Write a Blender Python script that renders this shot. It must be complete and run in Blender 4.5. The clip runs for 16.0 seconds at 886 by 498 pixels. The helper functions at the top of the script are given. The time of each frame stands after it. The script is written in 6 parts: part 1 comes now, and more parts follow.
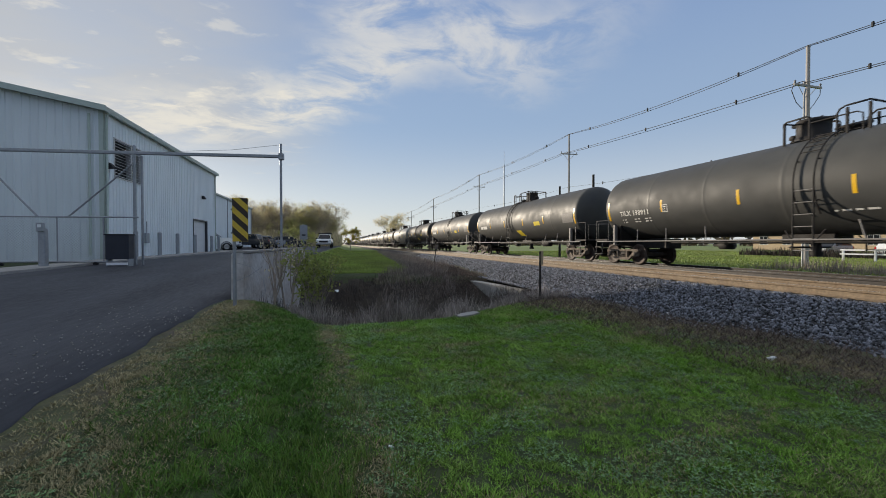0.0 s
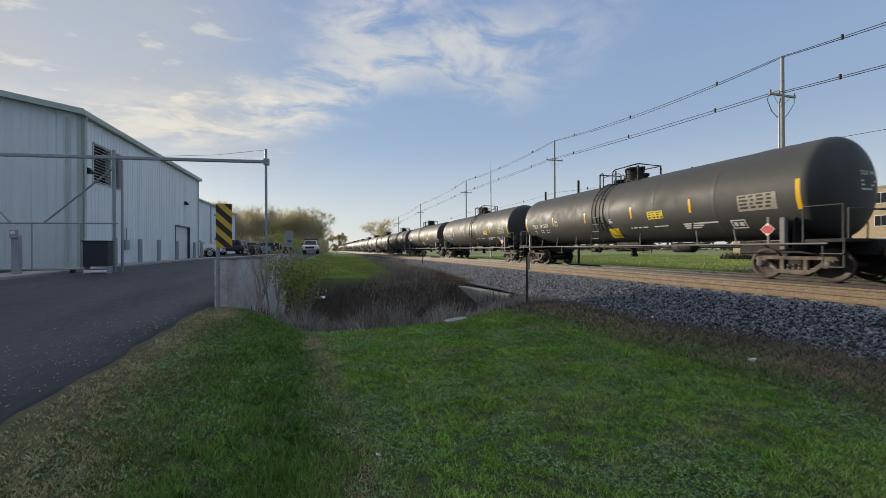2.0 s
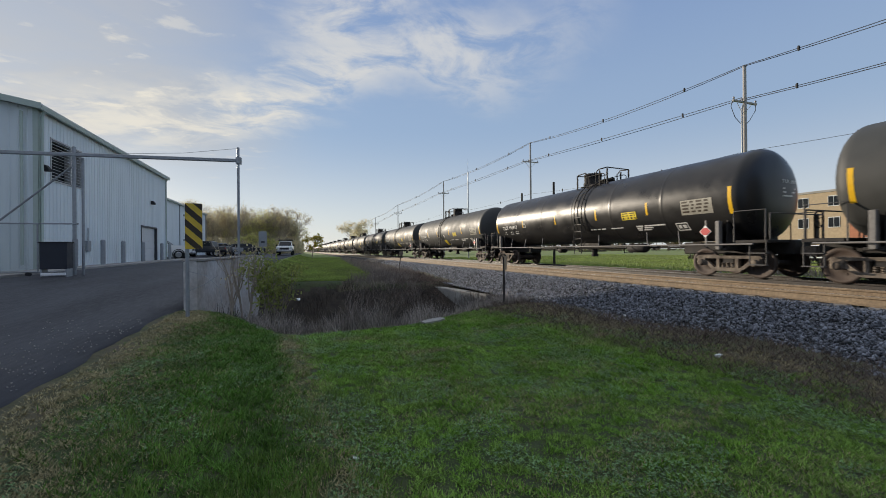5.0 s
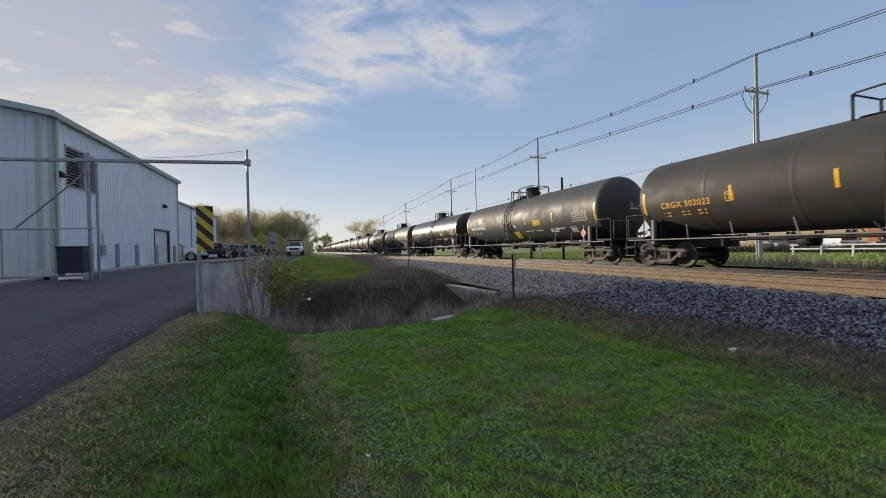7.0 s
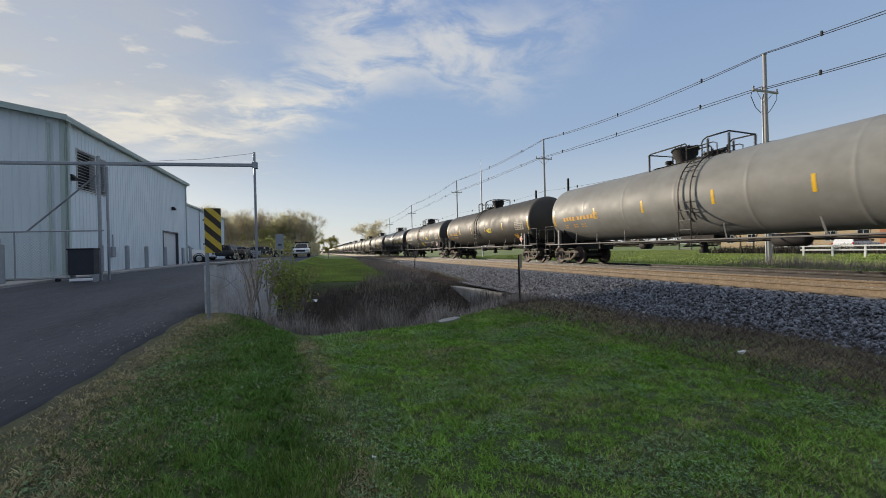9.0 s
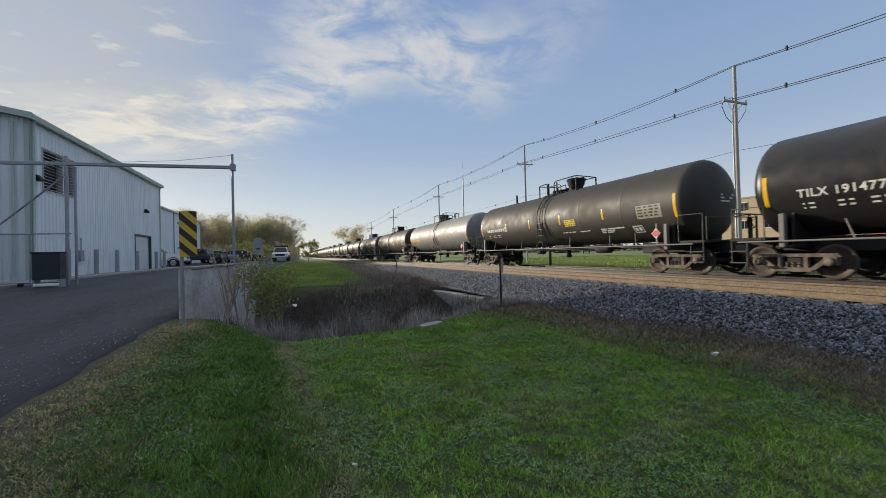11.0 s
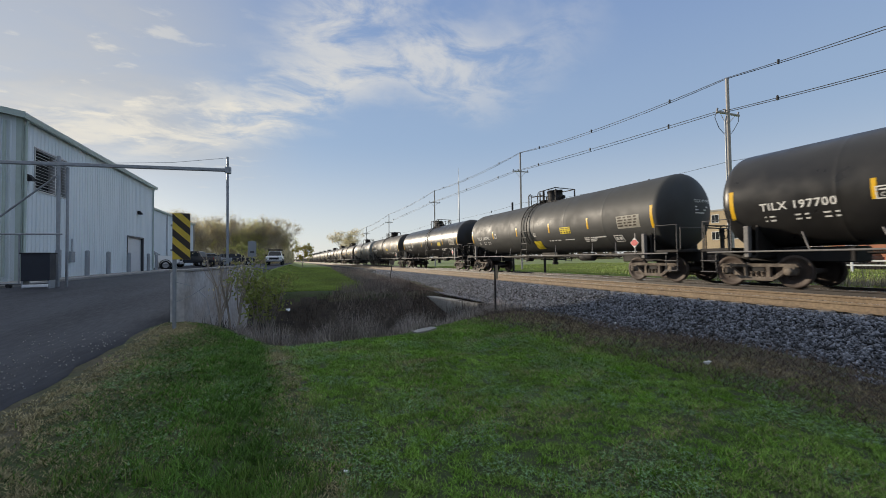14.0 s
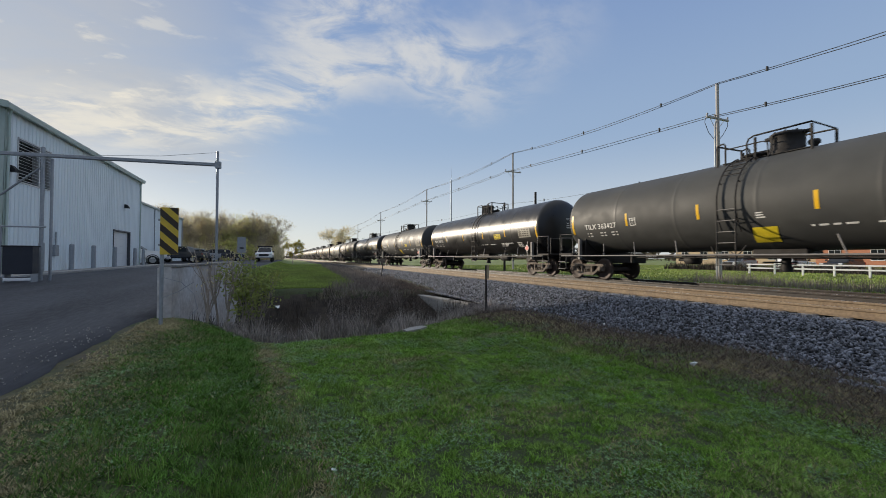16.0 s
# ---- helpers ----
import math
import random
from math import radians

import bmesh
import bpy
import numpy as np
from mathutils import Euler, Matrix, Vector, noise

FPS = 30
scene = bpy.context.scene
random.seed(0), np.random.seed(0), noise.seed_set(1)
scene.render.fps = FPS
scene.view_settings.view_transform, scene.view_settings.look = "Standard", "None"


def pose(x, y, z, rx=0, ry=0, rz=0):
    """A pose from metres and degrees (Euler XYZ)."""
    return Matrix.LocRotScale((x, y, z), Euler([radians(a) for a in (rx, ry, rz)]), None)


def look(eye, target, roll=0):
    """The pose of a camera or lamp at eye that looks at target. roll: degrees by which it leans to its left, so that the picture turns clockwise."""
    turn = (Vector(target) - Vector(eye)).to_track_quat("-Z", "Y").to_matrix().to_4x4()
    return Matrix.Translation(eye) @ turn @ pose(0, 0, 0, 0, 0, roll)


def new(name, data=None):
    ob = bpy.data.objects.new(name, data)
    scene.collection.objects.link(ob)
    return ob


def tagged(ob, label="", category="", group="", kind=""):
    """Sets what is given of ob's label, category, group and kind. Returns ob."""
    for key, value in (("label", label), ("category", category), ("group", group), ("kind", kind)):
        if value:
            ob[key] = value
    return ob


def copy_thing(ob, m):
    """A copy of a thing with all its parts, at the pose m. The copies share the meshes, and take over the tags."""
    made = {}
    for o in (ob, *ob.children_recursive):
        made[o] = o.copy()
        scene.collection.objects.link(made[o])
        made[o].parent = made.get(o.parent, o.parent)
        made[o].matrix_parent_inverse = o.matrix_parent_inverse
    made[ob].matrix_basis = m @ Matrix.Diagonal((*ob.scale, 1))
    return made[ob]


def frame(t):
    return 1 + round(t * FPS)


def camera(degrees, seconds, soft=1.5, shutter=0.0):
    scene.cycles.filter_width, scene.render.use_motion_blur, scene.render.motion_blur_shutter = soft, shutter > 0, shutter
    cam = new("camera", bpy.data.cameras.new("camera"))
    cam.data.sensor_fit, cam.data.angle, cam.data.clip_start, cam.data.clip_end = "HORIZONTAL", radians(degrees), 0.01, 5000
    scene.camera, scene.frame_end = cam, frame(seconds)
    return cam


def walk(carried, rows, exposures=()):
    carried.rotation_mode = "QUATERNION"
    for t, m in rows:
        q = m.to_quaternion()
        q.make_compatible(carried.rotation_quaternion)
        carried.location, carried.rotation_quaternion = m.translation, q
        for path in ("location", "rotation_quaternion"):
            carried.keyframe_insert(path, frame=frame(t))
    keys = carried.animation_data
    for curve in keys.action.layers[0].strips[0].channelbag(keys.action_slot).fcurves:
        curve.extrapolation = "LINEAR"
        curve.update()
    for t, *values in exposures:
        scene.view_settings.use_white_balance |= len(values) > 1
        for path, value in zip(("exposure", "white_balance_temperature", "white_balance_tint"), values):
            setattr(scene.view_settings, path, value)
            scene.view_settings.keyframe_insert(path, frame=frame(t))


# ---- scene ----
# ---------- camera ----------
EYE = (0.0, 0.0, 0.967)
cam = camera(96.5, 16.0, 0.9, 0.12)


def aim(yaw, pitch, roll):
    """Pose at the eye: heading clockwise from +Y, pitch up, roll, in degrees."""
    a, b = radians(yaw), radians(pitch)
    way = Vector((math.sin(a) * math.cos(b), math.cos(a) * math.cos(b), math.sin(b)))
    return look(EYE, Vector(EYE) + 10 * way, roll)


PATH = (
    (0, 15.236, -0.764, -0.064),
    (0.5, 15.370, -0.500, -0.054),
    (1, 15.745, -0.241, -0.073),
    (1.5, 16.379, -0.084, -0.158),
    (2, 17.074, 0.023, -0.294),
    (2.5, 17.819, -0.003, -0.337),
    (3, 18.758, 0.004, -0.323),
    (3.5, 19.767, 0.148, -0.200),
    (4, 20.611, 0.327, -0.193),
    (6.5, 19.392, -0.331, -1.193),
    (7, 19.082, -0.191, -1.438),
    (7.5, 18.648, 0.019, -1.673),
    (8, 18.214, 0.212, -1.674),
    (8.5, 18.021, 0.229, -1.597),
    (9, 18.241, 0.054, -1.513),
    (11.5, 21.280, 0.872, -1.343),
    (12, 21.440, 1.181, -1.257),
    (12.5, 21.512, 1.380, -1.183),
    (13, 21.544, 1.418, -1.066),
    (13.5, 21.554, 1.430, -0.924),
    (14, 21.609, 1.423, -0.713),
    (14.5, 21.773, 1.422, -0.456),
    (15, 22.058, 1.416, -0.236),
    (15.5, 22.495, 1.352, 0.001),
    (16, 22.831, 1.269, 0.109),
)
walk(cam, [(t, aim(*r)) for t, *r in PATH], exposures=[(0, 0.12), (16, 0.12)])

# ---------- sky and sun ----------
SUN_AZ, SUN_EL = -30.0, 11.0
world = bpy.data.worlds.new("sky")
scene.world = world
world.use_nodes = True
wn, wl = world.node_tree.nodes, world.node_tree.links
wn.clear()


def wnode(kind, **values):
    n = wn.new(kind)
    for k, v in values.items():
        n.inputs[k].default_value = v
    return n


def wmath(op, a, b=None, c=None):
    n = wn.new("ShaderNodeMath")
    n.operation = op
    for i, x in enumerate((a, b, c)):
        if x is None:
            continue
        if isinstance(x, (int, float)):
            n.inputs[i].default_value = x
        else:
            wl.new(x, n.inputs[i])
    return n.outputs[0]


def wramp(x, lo, hi):
    n = wn.new("ShaderNodeMapRange")
    n.interpolation_type = "SMOOTHSTEP"
    n.inputs["From Min"].default_value, n.inputs["From Max"].default_value = lo, hi
    wl.new(x, n.inputs["Value"])
    return n.outputs["Result"]


def wmix(fac, a, b):
    n = wn.new("ShaderNodeMix")
    n.data_type = "RGBA"
    wl.new(fac, n.inputs["Factor"])
    for name_index, x in ((6, a), (7, b)):
        if isinstance(x, tuple):
            n.inputs[name_index].default_value = (*x, 1)
        else:
            wl.new(x, n.inputs[name_index])
    return n.outputs[2]


sky = wn.new("ShaderNodeTexSky")
sky.sky_type, sky.sun_disc = "NISHITA", False
sky.sun_elevation, sky.sun_rotation = radians(SUN_EL), radians(SUN_AZ)
sky.air_density, sky.dust_density, sky.ozone_density = 1.0, 0.6, 2.0
coord = wn.new("ShaderNodeTexCoord")
split = wn.new("ShaderNodeSeparateXYZ")
wl.new(coord.outputs["Generated"], split.inputs[0])
dx, dy, dz = split.outputs
# cloud layer: directions meet a sheet, whose shapes grow finer towards the horizon
up = wmath("ADD", wmath("MAXIMUM", dz, 0.0), 0.12)
px, py = wmath("DIVIDE", dx, up), wmath("DIVIDE", dy, up)
sheet = wn.new("ShaderNodeCombineXYZ")
wl.new(px, sheet.inputs[0]), wl.new(py, sheet.inputs[1])


def cloud_noise(scale, detail, rough, offset, turn=0.0, stretch=(1, 1, 1), distortion=0.0):
    m = wn.new("ShaderNodeMapping")
    m.inputs["Location"].default_value = offset
    m.inputs["Rotation"].default_value = (0, 0, radians(turn))
    m.inputs["Scale"].default_value = stretch
    wl.new(sheet.outputs[0], m.inputs["Vector"])
    n = wnode("ShaderNodeTexNoise", Scale=scale, Detail=detail, Roughness=rough, Distortion=distortion)
    wl.new(m.outputs[0], n.inputs["Vector"])
    return n.outputs["Fac"]


fine = cloud_noise(3.4, 12, 0.62, (0.3, 1.7, 0), 25, (1, 1.3, 1), 0.5)
broad = cloud_noise(1.3, 6, 0.55, (2.1, 0.4, 0), 35, (1, 1.2, 1), 0.3)
puffs = cloud_noise(5.2, 8, 0.55, (4.4, 0.9, 0), 10, (1, 1.6, 1), 0.2)
# one long feathery plume across the sky, bending up towards the zenith
spine = wmath("SUBTRACT", 2.50, wmath("MULTIPLY", wramp(px, -0.75, 0.75), 1.06))
off = wmath("ABSOLUTE", wmath("ADD", wmath("SUBTRACT", py, spine), wmath("MULTIPLY", wmath("SUBTRACT", broad, 0.5), 0.9)))
plume = wmath("MULTIPLY", wramp(wmath("MULTIPLY", off, -1.0), -0.56, -0.06), wmath("SUBTRACT", 1.0, wramp(px, 0.6, 1.25)))
curl = wmath("ABSOLUTE", wmath("ADD", wmath("SUBTRACT", px, 0.20), wmath("MULTIPLY", wmath("SUBTRACT", broad, 0.5), 0.7)))
curl = wmath("MULTIPLY", wramp(wmath("MULTIPLY", curl, -1.0), -0.24, -0.02), wramp(wmath("MULTIPLY", py, -1.0), -1.85, -1.5))
plume = wmath("MAXIMUM", plume, wmath("MULTIPLY", curl, 0.9))
plume = wmath("MULTIPLY", plume, wramp(fine, 0.34, 0.62))
# a grey veil with small puffs towards the sun's side
side = wramp(wmath("MULTIPLY", px, -1.0), -0.25, 0.7)
veil = wmath("MULTIPLY", side, wmath("ADD", 0.46, wmath("MULTIPLY", wramp(broad, 0.35, 0.65), 0.30)))
dots = wmath("MULTIPLY", side, wmath("MULTIPLY", wramp(puffs, 0.56, 0.70), 0.55))
amount = wmath("MULTIPLY", wmath("MINIMUM", veil, 0.9), wramp(dz, 0.10, 0.27))
bright_amount = wmath("MULTIPLY", wmath("MINIMUM", wmath("ADD", wmath("MULTIPLY", plume, 0.85), dots), 0.92), wramp(dz, 0.10, 0.27))
sun_way = Vector((math.sin(radians(SUN_AZ)) * math.cos(radians(SUN_EL)), math.cos(radians(SUN_AZ)) * math.cos(radians(SUN_EL)), math.sin(radians(SUN_EL))))
dot = wn.new("ShaderNodeVectorMath")
dot.operation = "DOT_PRODUCT"
wl.new(coord.outputs["Generated"], dot.inputs[0])
dot.inputs[1].default_value = sun_way
near_sun = wramp(dot.outputs["Value"], 0.62, 1.0)
CLOUD_FAR, CLOUD_SUN = (3.0, 3.4, 4.0), (5.2, 5.1, 4.9)
cloud_colour = wmix(near_sun, CLOUD_FAR, CLOUD_SUN)
# clear air: pale at the horizon, blue above, thinned with the physical sky
clear = wmix(wramp(dz, 0.0, 0.30), (6.5, 6.9, 7.1), (3.15, 4.3, 6.1))
clear = wmix(wramp(dz, 0.25, 0.65), clear, (2.0, 3.05, 5.5))
# added, out of view: deeper blue behind darkens tank ends; low pale eastern haze lights shed
away = wmath("MULTIPLY", wramp(wmath("MULTIPLY", dy, -1.0), -0.1, 0.7), 0.75)
away = wmath("MULTIPLY", away, wmath("SUBTRACT", 1.0, wmath("MULTIPLY", wramp(dx, 0.25, 0.85), 0.9)))
clear = wmix(away, clear, (1.0, 1.65, 3.4))
share = wn.new("ShaderNodeValue")
share.outputs[0].default_value = 0.16
hazy = wmix(share.outputs[0], clear, sky.outputs[0])
total = wmix(amount, hazy, cloud_colour)
total = wmix(bright_amount, total, wmix(near_sun, (5.9, 6.0, 6.1), (7.6, 7.2, 6.3)))
# bright thin cloud overhead, out of view, added as fill for the shaded ground
total = wmix(wmath("MULTIPLY", wramp(dz, 0.56, 0.85), 0.85), total, (5.9, 6.2, 6.7))
back = wnode("ShaderNodeBackground", Strength=0.1)
wl.new(total, back.inputs["Color"])
wl.new(back.outputs[0], wn.new("ShaderNodeOutputWorld").inputs[0])

sun = new("sun", bpy.data.lights.new("sun", "SUN"))
sun.data.energy, sun.data.angle, sun.data.color = 4.3, radians(0.6), (1.0, 0.87, 0.70)
sun.matrix_world = look(tuple(sun_way * 200), (0, 0, 0))


# ---------- materials ----------
def material(name, colour, rough=0.6, metal=0.0, vary=0.12, scale=6.0, second=None, patches=0.0, patch_scale=0.6,
             bump=0.0, bump_scale=60.0, random_part=0.0, island=0.0, coat=0.0, stretch=None, spec=0.5):
    """Procedural surface: a base colour with fine grain, larger patches of a second colour, and fine relief."""
    m = bpy.data.materials.new(name)
    m.use_nodes = True
    n, l = m.node_tree.nodes, m.node_tree.links
    bsdf = n["Principled BSDF"]
    bsdf.inputs["Roughness"].default_value, bsdf.inputs["Metallic"].default_value = rough, metal
    bsdf.inputs["Specular IOR Level"].default_value = spec
    bsdf.inputs["Coat Weight"].default_value = coat
    where = n.new("ShaderNodeTexCoord").outputs["Object"]
    if stretch:
        mp = n.new("ShaderNodeMapping")
        mp.inputs["Scale"].default_value = stretch
        l.new(where, mp.inputs["Vector"])
        where = mp.outputs[0]

    def noise_at(s, detail=6):
        t = n.new("ShaderNodeTexNoise")
        t.inputs["Scale"].default_value, t.inputs["Detail"].default_value = s, detail
        l.new(where, t.inputs["Vector"])
        return t.outputs["Fac"]

    def mixed(fac, a, b, mode="MIX"):
        x = n.new("ShaderNodeMix")
        x.data_type, x.blend_type = "RGBA", mode
        for i, v in ((0, fac), (6, a), (7, b)):
            if isinstance(v, (int, float)):
                x.inputs[i].default_value = v
            elif isinstance(v, tuple):
                x.inputs[i].default_value = (*v, 1)
            else:
                l.new(v, x.inputs[i])
        return x.outputs[2]

    def ranged(v, a, b, c, d):
        r = n.new("ShaderNodeMapRange")
        for i, k in enumerate((a, b, c, d)):
            r.inputs[i + 1].default_value = k
        l.new(v, r.inputs[0])
        return r.outputs[0]

    col = tuple(colour)
    if second:
        col = mixed(ranged(noise_at(patch_scale, 8), 0.5 - 0.18, 0.5 + 0.18, 0.0, patches), col, tuple(second))
    grain = ranged(noise_at(scale), 0.25, 0.75, 1 - vary, 1 + vary)
    grey = n.new("ShaderNodeCombineColor")
    for i in range(3):
        l.new(grain, grey.inputs[i])
    col = mixed(1.0, col, grey.outputs[0], "MULTIPLY")
    for strength, node, out in ((random_part, "ShaderNodeObjectInfo", "Random"), (island, "ShaderNodeNewGeometry", "Random Per Island")):
        if strength:
            r = ranged(n.new(node).outputs[out], 0, 1, 1 - strength, 1 + strength)
            g = n.new("ShaderNodeCombineColor")
            for i in range(3):
                l.new(r, g.inputs[i])
            col = mixed(1.0, col, g.outputs[0], "MULTIPLY")
    l.new(col, bsdf.inputs["Base Color"])
    l.new(ranged(noise_at(scale * 0.5), 0.3, 0.7, max(rough - 0.10, 0.03), min(rough + 0.10, 1)), bsdf.inputs["Roughness"])
    if bump:
        b = n.new("ShaderNodeBump")
        b.inputs["Strength"].default_value, b.inputs["Distance"].default_value = bump, 0.02
        l.new(noise_at(bump_scale), b.inputs["Height"])
        l.new(b.outputs[0], bsdf.inputs["Normal"])
    return m


M = dict(
    soil=material("lawn_soil", (0.034, 0.060, 0.013), 0.95, vary=0.35, scale=9, second=(0.055, 0.050, 0.024), patches=0.6, patch_scale=1.6, bump=0.6, bump_scale=30),
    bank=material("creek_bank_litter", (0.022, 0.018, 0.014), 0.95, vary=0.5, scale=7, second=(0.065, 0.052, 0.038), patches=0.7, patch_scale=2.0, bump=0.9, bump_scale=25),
    # colour raised above the lawn's, for low sun caught by upright grass
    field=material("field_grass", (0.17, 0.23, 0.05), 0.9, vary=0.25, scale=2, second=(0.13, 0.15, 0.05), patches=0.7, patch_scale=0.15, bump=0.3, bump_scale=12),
    dead=material("dead_grass_soil", (0.085, 0.070, 0.045), 0.95, vary=0.45, scale=9, second=(0.07, 0.085, 0.03), patches=0.8, patch_scale=1.3, bump=0.8, bump_scale=25),
    asphalt=material("asphalt", (0.018, 0.020, 0.027), 0.72, vary=0.3, scale=40, second=(0.050, 0.054, 0.066), patches=0.9, patch_scale=0.9, bump=0.35, bump_scale=150, stretch=(1, 0.14, 1)),
    concrete=material("concrete", (0.36, 0.35, 0.33), 0.9, vary=0.18, scale=12, second=(0.22, 0.21, 0.19), patches=0.7, patch_scale=1.1, bump=0.3, bump_scale=40),
    oldwall=material("weathered_concrete", (0.60, 0.60, 0.60), 0.92, vary=0.22, scale=9, second=(0.34, 0.28, 0.23), patches=0.8, patch_scale=0.9, bump=0.4, bump_scale=30),
    ballast=material("ballast_stone", (0.145, 0.155, 0.18), 0.6, vary=0.4, scale=14, island=0.95, bump=0.3, bump_scale=60),
    # near-black, so the shade in the gaps between stones is painted
    bed=material("shaded_ballast_bed", (0.012, 0.012, 0.014), 0.95, vary=0.5, scale=22, bump=0.9, bump_scale=28),
    dirt=material("track_dirt", (0.060, 0.048, 0.038), 0.95, vary=0.5, scale=18, second=(0.03, 0.027, 0.025), patches=0.7, patch_scale=1.5, bump=0.6, bump_scale=35),
    rust=material("rusty_rail", (0.255, 0.19, 0.12), 0.75, vary=0.3, scale=20, second=(0.16, 0.11, 0.07), patches=0.6, patch_scale=3, bump=0.2, bump_scale=80),
    # darkened copy of the rail: the train's shade is in the colour
    dark_rail=material("shaded_rail", (0.035, 0.029, 0.026), 0.6, vary=0.3, scale=20, second=(0.07, 0.055, 0.04), patches=0.6, patch_scale=2.5),
    steel=material("worn_steel", (0.55, 0.52, 0.48), 0.25, 0.9, vary=0.1, scale=30),
    tie=material("weathered_tie", (0.30, 0.27, 0.235), 0.9, vary=0.3, scale=14, random_part=0.3, bump=0.5, bump_scale=40),
    # darkened copy of the tie, again with the train's shade painted in
    dark_tie=material("shaded_tie", (0.055, 0.046, 0.04), 0.9, vary=0.3, scale=14, random_part=0.3, bump=0.5, bump_scale=40),
    black=material("tank_paint_black", (0.017, 0.017, 0.018), 0.36, vary=0.12, scale=3, second=(0.034, 0.032, 0.029), patches=0.7, patch_scale=0.7, bump=0.03, bump_scale=8),
    charcoal=material("tank_paint_charcoal", (0.046, 0.048, 0.047), 0.60, vary=0.12, scale=3, second=(0.064, 0.064, 0.059), patches=0.8, patch_scale=0.6, bump=0.04, bump_scale=8),
    brownblack=material("tank_paint_faded_brown", (0.038, 0.035, 0.029), 0.6, vary=0.14, scale=3, second=(0.056, 0.049, 0.038), patches=0.8, patch_scale=0.6, bump=0.04, bump_scale=8),
    palegrey=material("tank_paint_pale_grey", (0.26, 0.265, 0.25), 0.55, vary=0.10, scale=3, second=(0.19, 0.18, 0.16), patches=0.7, patch_scale=0.6, bump=0.03, bump_scale=8),
    frame_black=material("underframe_black", (0.014, 0.013, 0.013), 0.75, vary=0.3, scale=9, second=(0.032, 0.025, 0.020), patches=0.6, patch_scale=2.2),
    truck=material("dusty_cast_steel", (0.23, 0.19, 0.15), 0.85, vary=0.3, scale=12, second=(0.07, 0.055, 0.045), patches=0.8, patch_scale=4, bump=0.3, bump_scale=40),
    wheel=material("rusty_wheel", (0.085, 0.058, 0.045), 0.7, vary=0.25, scale=10, second=(0.05, 0.04, 0.035), patches=0.7, patch_scale=5),
    data_plate=material("weathered_data_plate", (0.36, 0.34, 0.28), 0.6, vary=0.2, scale=9, second=(0.24, 0.23, 0.19), patches=0.6, patch_scale=4),
    step_grey=material("grimy_dark_handrail", (0.075, 0.072, 0.07), 0.6, vary=0.25, scale=12),
    rail_grey=material("grimy_handrail", (0.20, 0.19, 0.18), 0.6, vary=0.2, scale=12),
    yellow=material("reflective_yellow", (0.85, 0.50, 0.02), 0.35, vary=0.08, scale=8),
    lemon=material("yellow_decal", (0.80, 0.62, 0.03), 0.5, vary=0.10, scale=6),
    white=material("white_stencil", (0.75, 0.74, 0.70), 0.6, vary=0.12, scale=14),
    orange=material("orange_stencil", (0.80, 0.42, 0.06), 0.6, vary=0.12, scale=14),
    red=material("placard_red", (0.55, 0.05, 0.05), 0.5, vary=0.1, scale=8),
    siding=material("painted_steel_siding", (0.78, 0.84, 0.86), 0.5, vary=0.05, scale=2, second=(0.68, 0.75, 0.77), patches=0.6, patch_scale=0.4, stretch=(1, 1, 0.15)),
    trim=material("pale_green_trim", (0.47, 0.55, 0.50), 0.5, vary=0.06, scale=4),
    roofing=material("galvanised_roof", (0.50, 0.50, 0.49), 0.45, 0.3, vary=0.1, scale=3),
    galv=material("galvanised_steel", (0.34, 0.36, 0.38), 0.5, 0.5, vary=0.15, scale=10),
    dark=material("dark_void", (0.012, 0.013, 0.016), 0.7, vary=0.1, scale=5),
    navy=material("navy_painted_steel", (0.018, 0.022, 0.034), 0.5, vary=0.15, scale=5),
    timber=material("weathered_pole", (0.42, 0.40, 0.38), 0.9, vary=0.25, scale=8, stretch=(6, 6, 0.5)),
    cable=material("cable_black", (0.03, 0.03, 0.032), 0.6, vary=0.1, scale=4),
    insulator=material("grey_porcelain", (0.28, 0.28, 0.30), 0.3, vary=0.1, scale=6),
    sign_black=material("sign_black", (0.045, 0.030, 0.018), 0.5, vary=0.1, scale=8),
    sign_yellow=material("sign_yellow", (0.72, 0.50, 0.05), 0.45, vary=0.08, scale=8),
    white_paint=material("white_car_paint", (0.84, 0.85, 0.86), 0.4, vary=0.03, scale=2, coat=0.2),
    dark_paint=material("dark_car_paint", (0.02, 0.022, 0.028), 0.35, vary=0.05, scale=2, coat=0.2),
    silver_paint=material("silver_car_paint", (0.35, 0.37, 0.39), 0.45, 0.2, vary=0.03, scale=2, coat=0.2),
    glass=material("dark_window_glass", (0.012, 0.015, 0.018), 0.16, vary=0.05, scale=2, spec=0.35),
    rubber=material("tyre_rubber", (0.018, 0.018, 0.018), 0.85, vary=0.15, scale=20),
    chrome=material("wheel_alloy", (0.4, 0.41, 0.43), 0.5, 0.6, vary=0.05, scale=6),
    lamp_glass=material("headlamp_lens", (0.6, 0.63, 0.65), 0.35, vary=0.03, scale=4),
    tail_red=material("tail_lamp_red", (0.45, 0.02, 0.02), 0.2, vary=0.05, scale=4),
    litter=material("white_plastic", (0.80, 0.82, 0.83), 0.4, vary=0.08, scale=12),
)


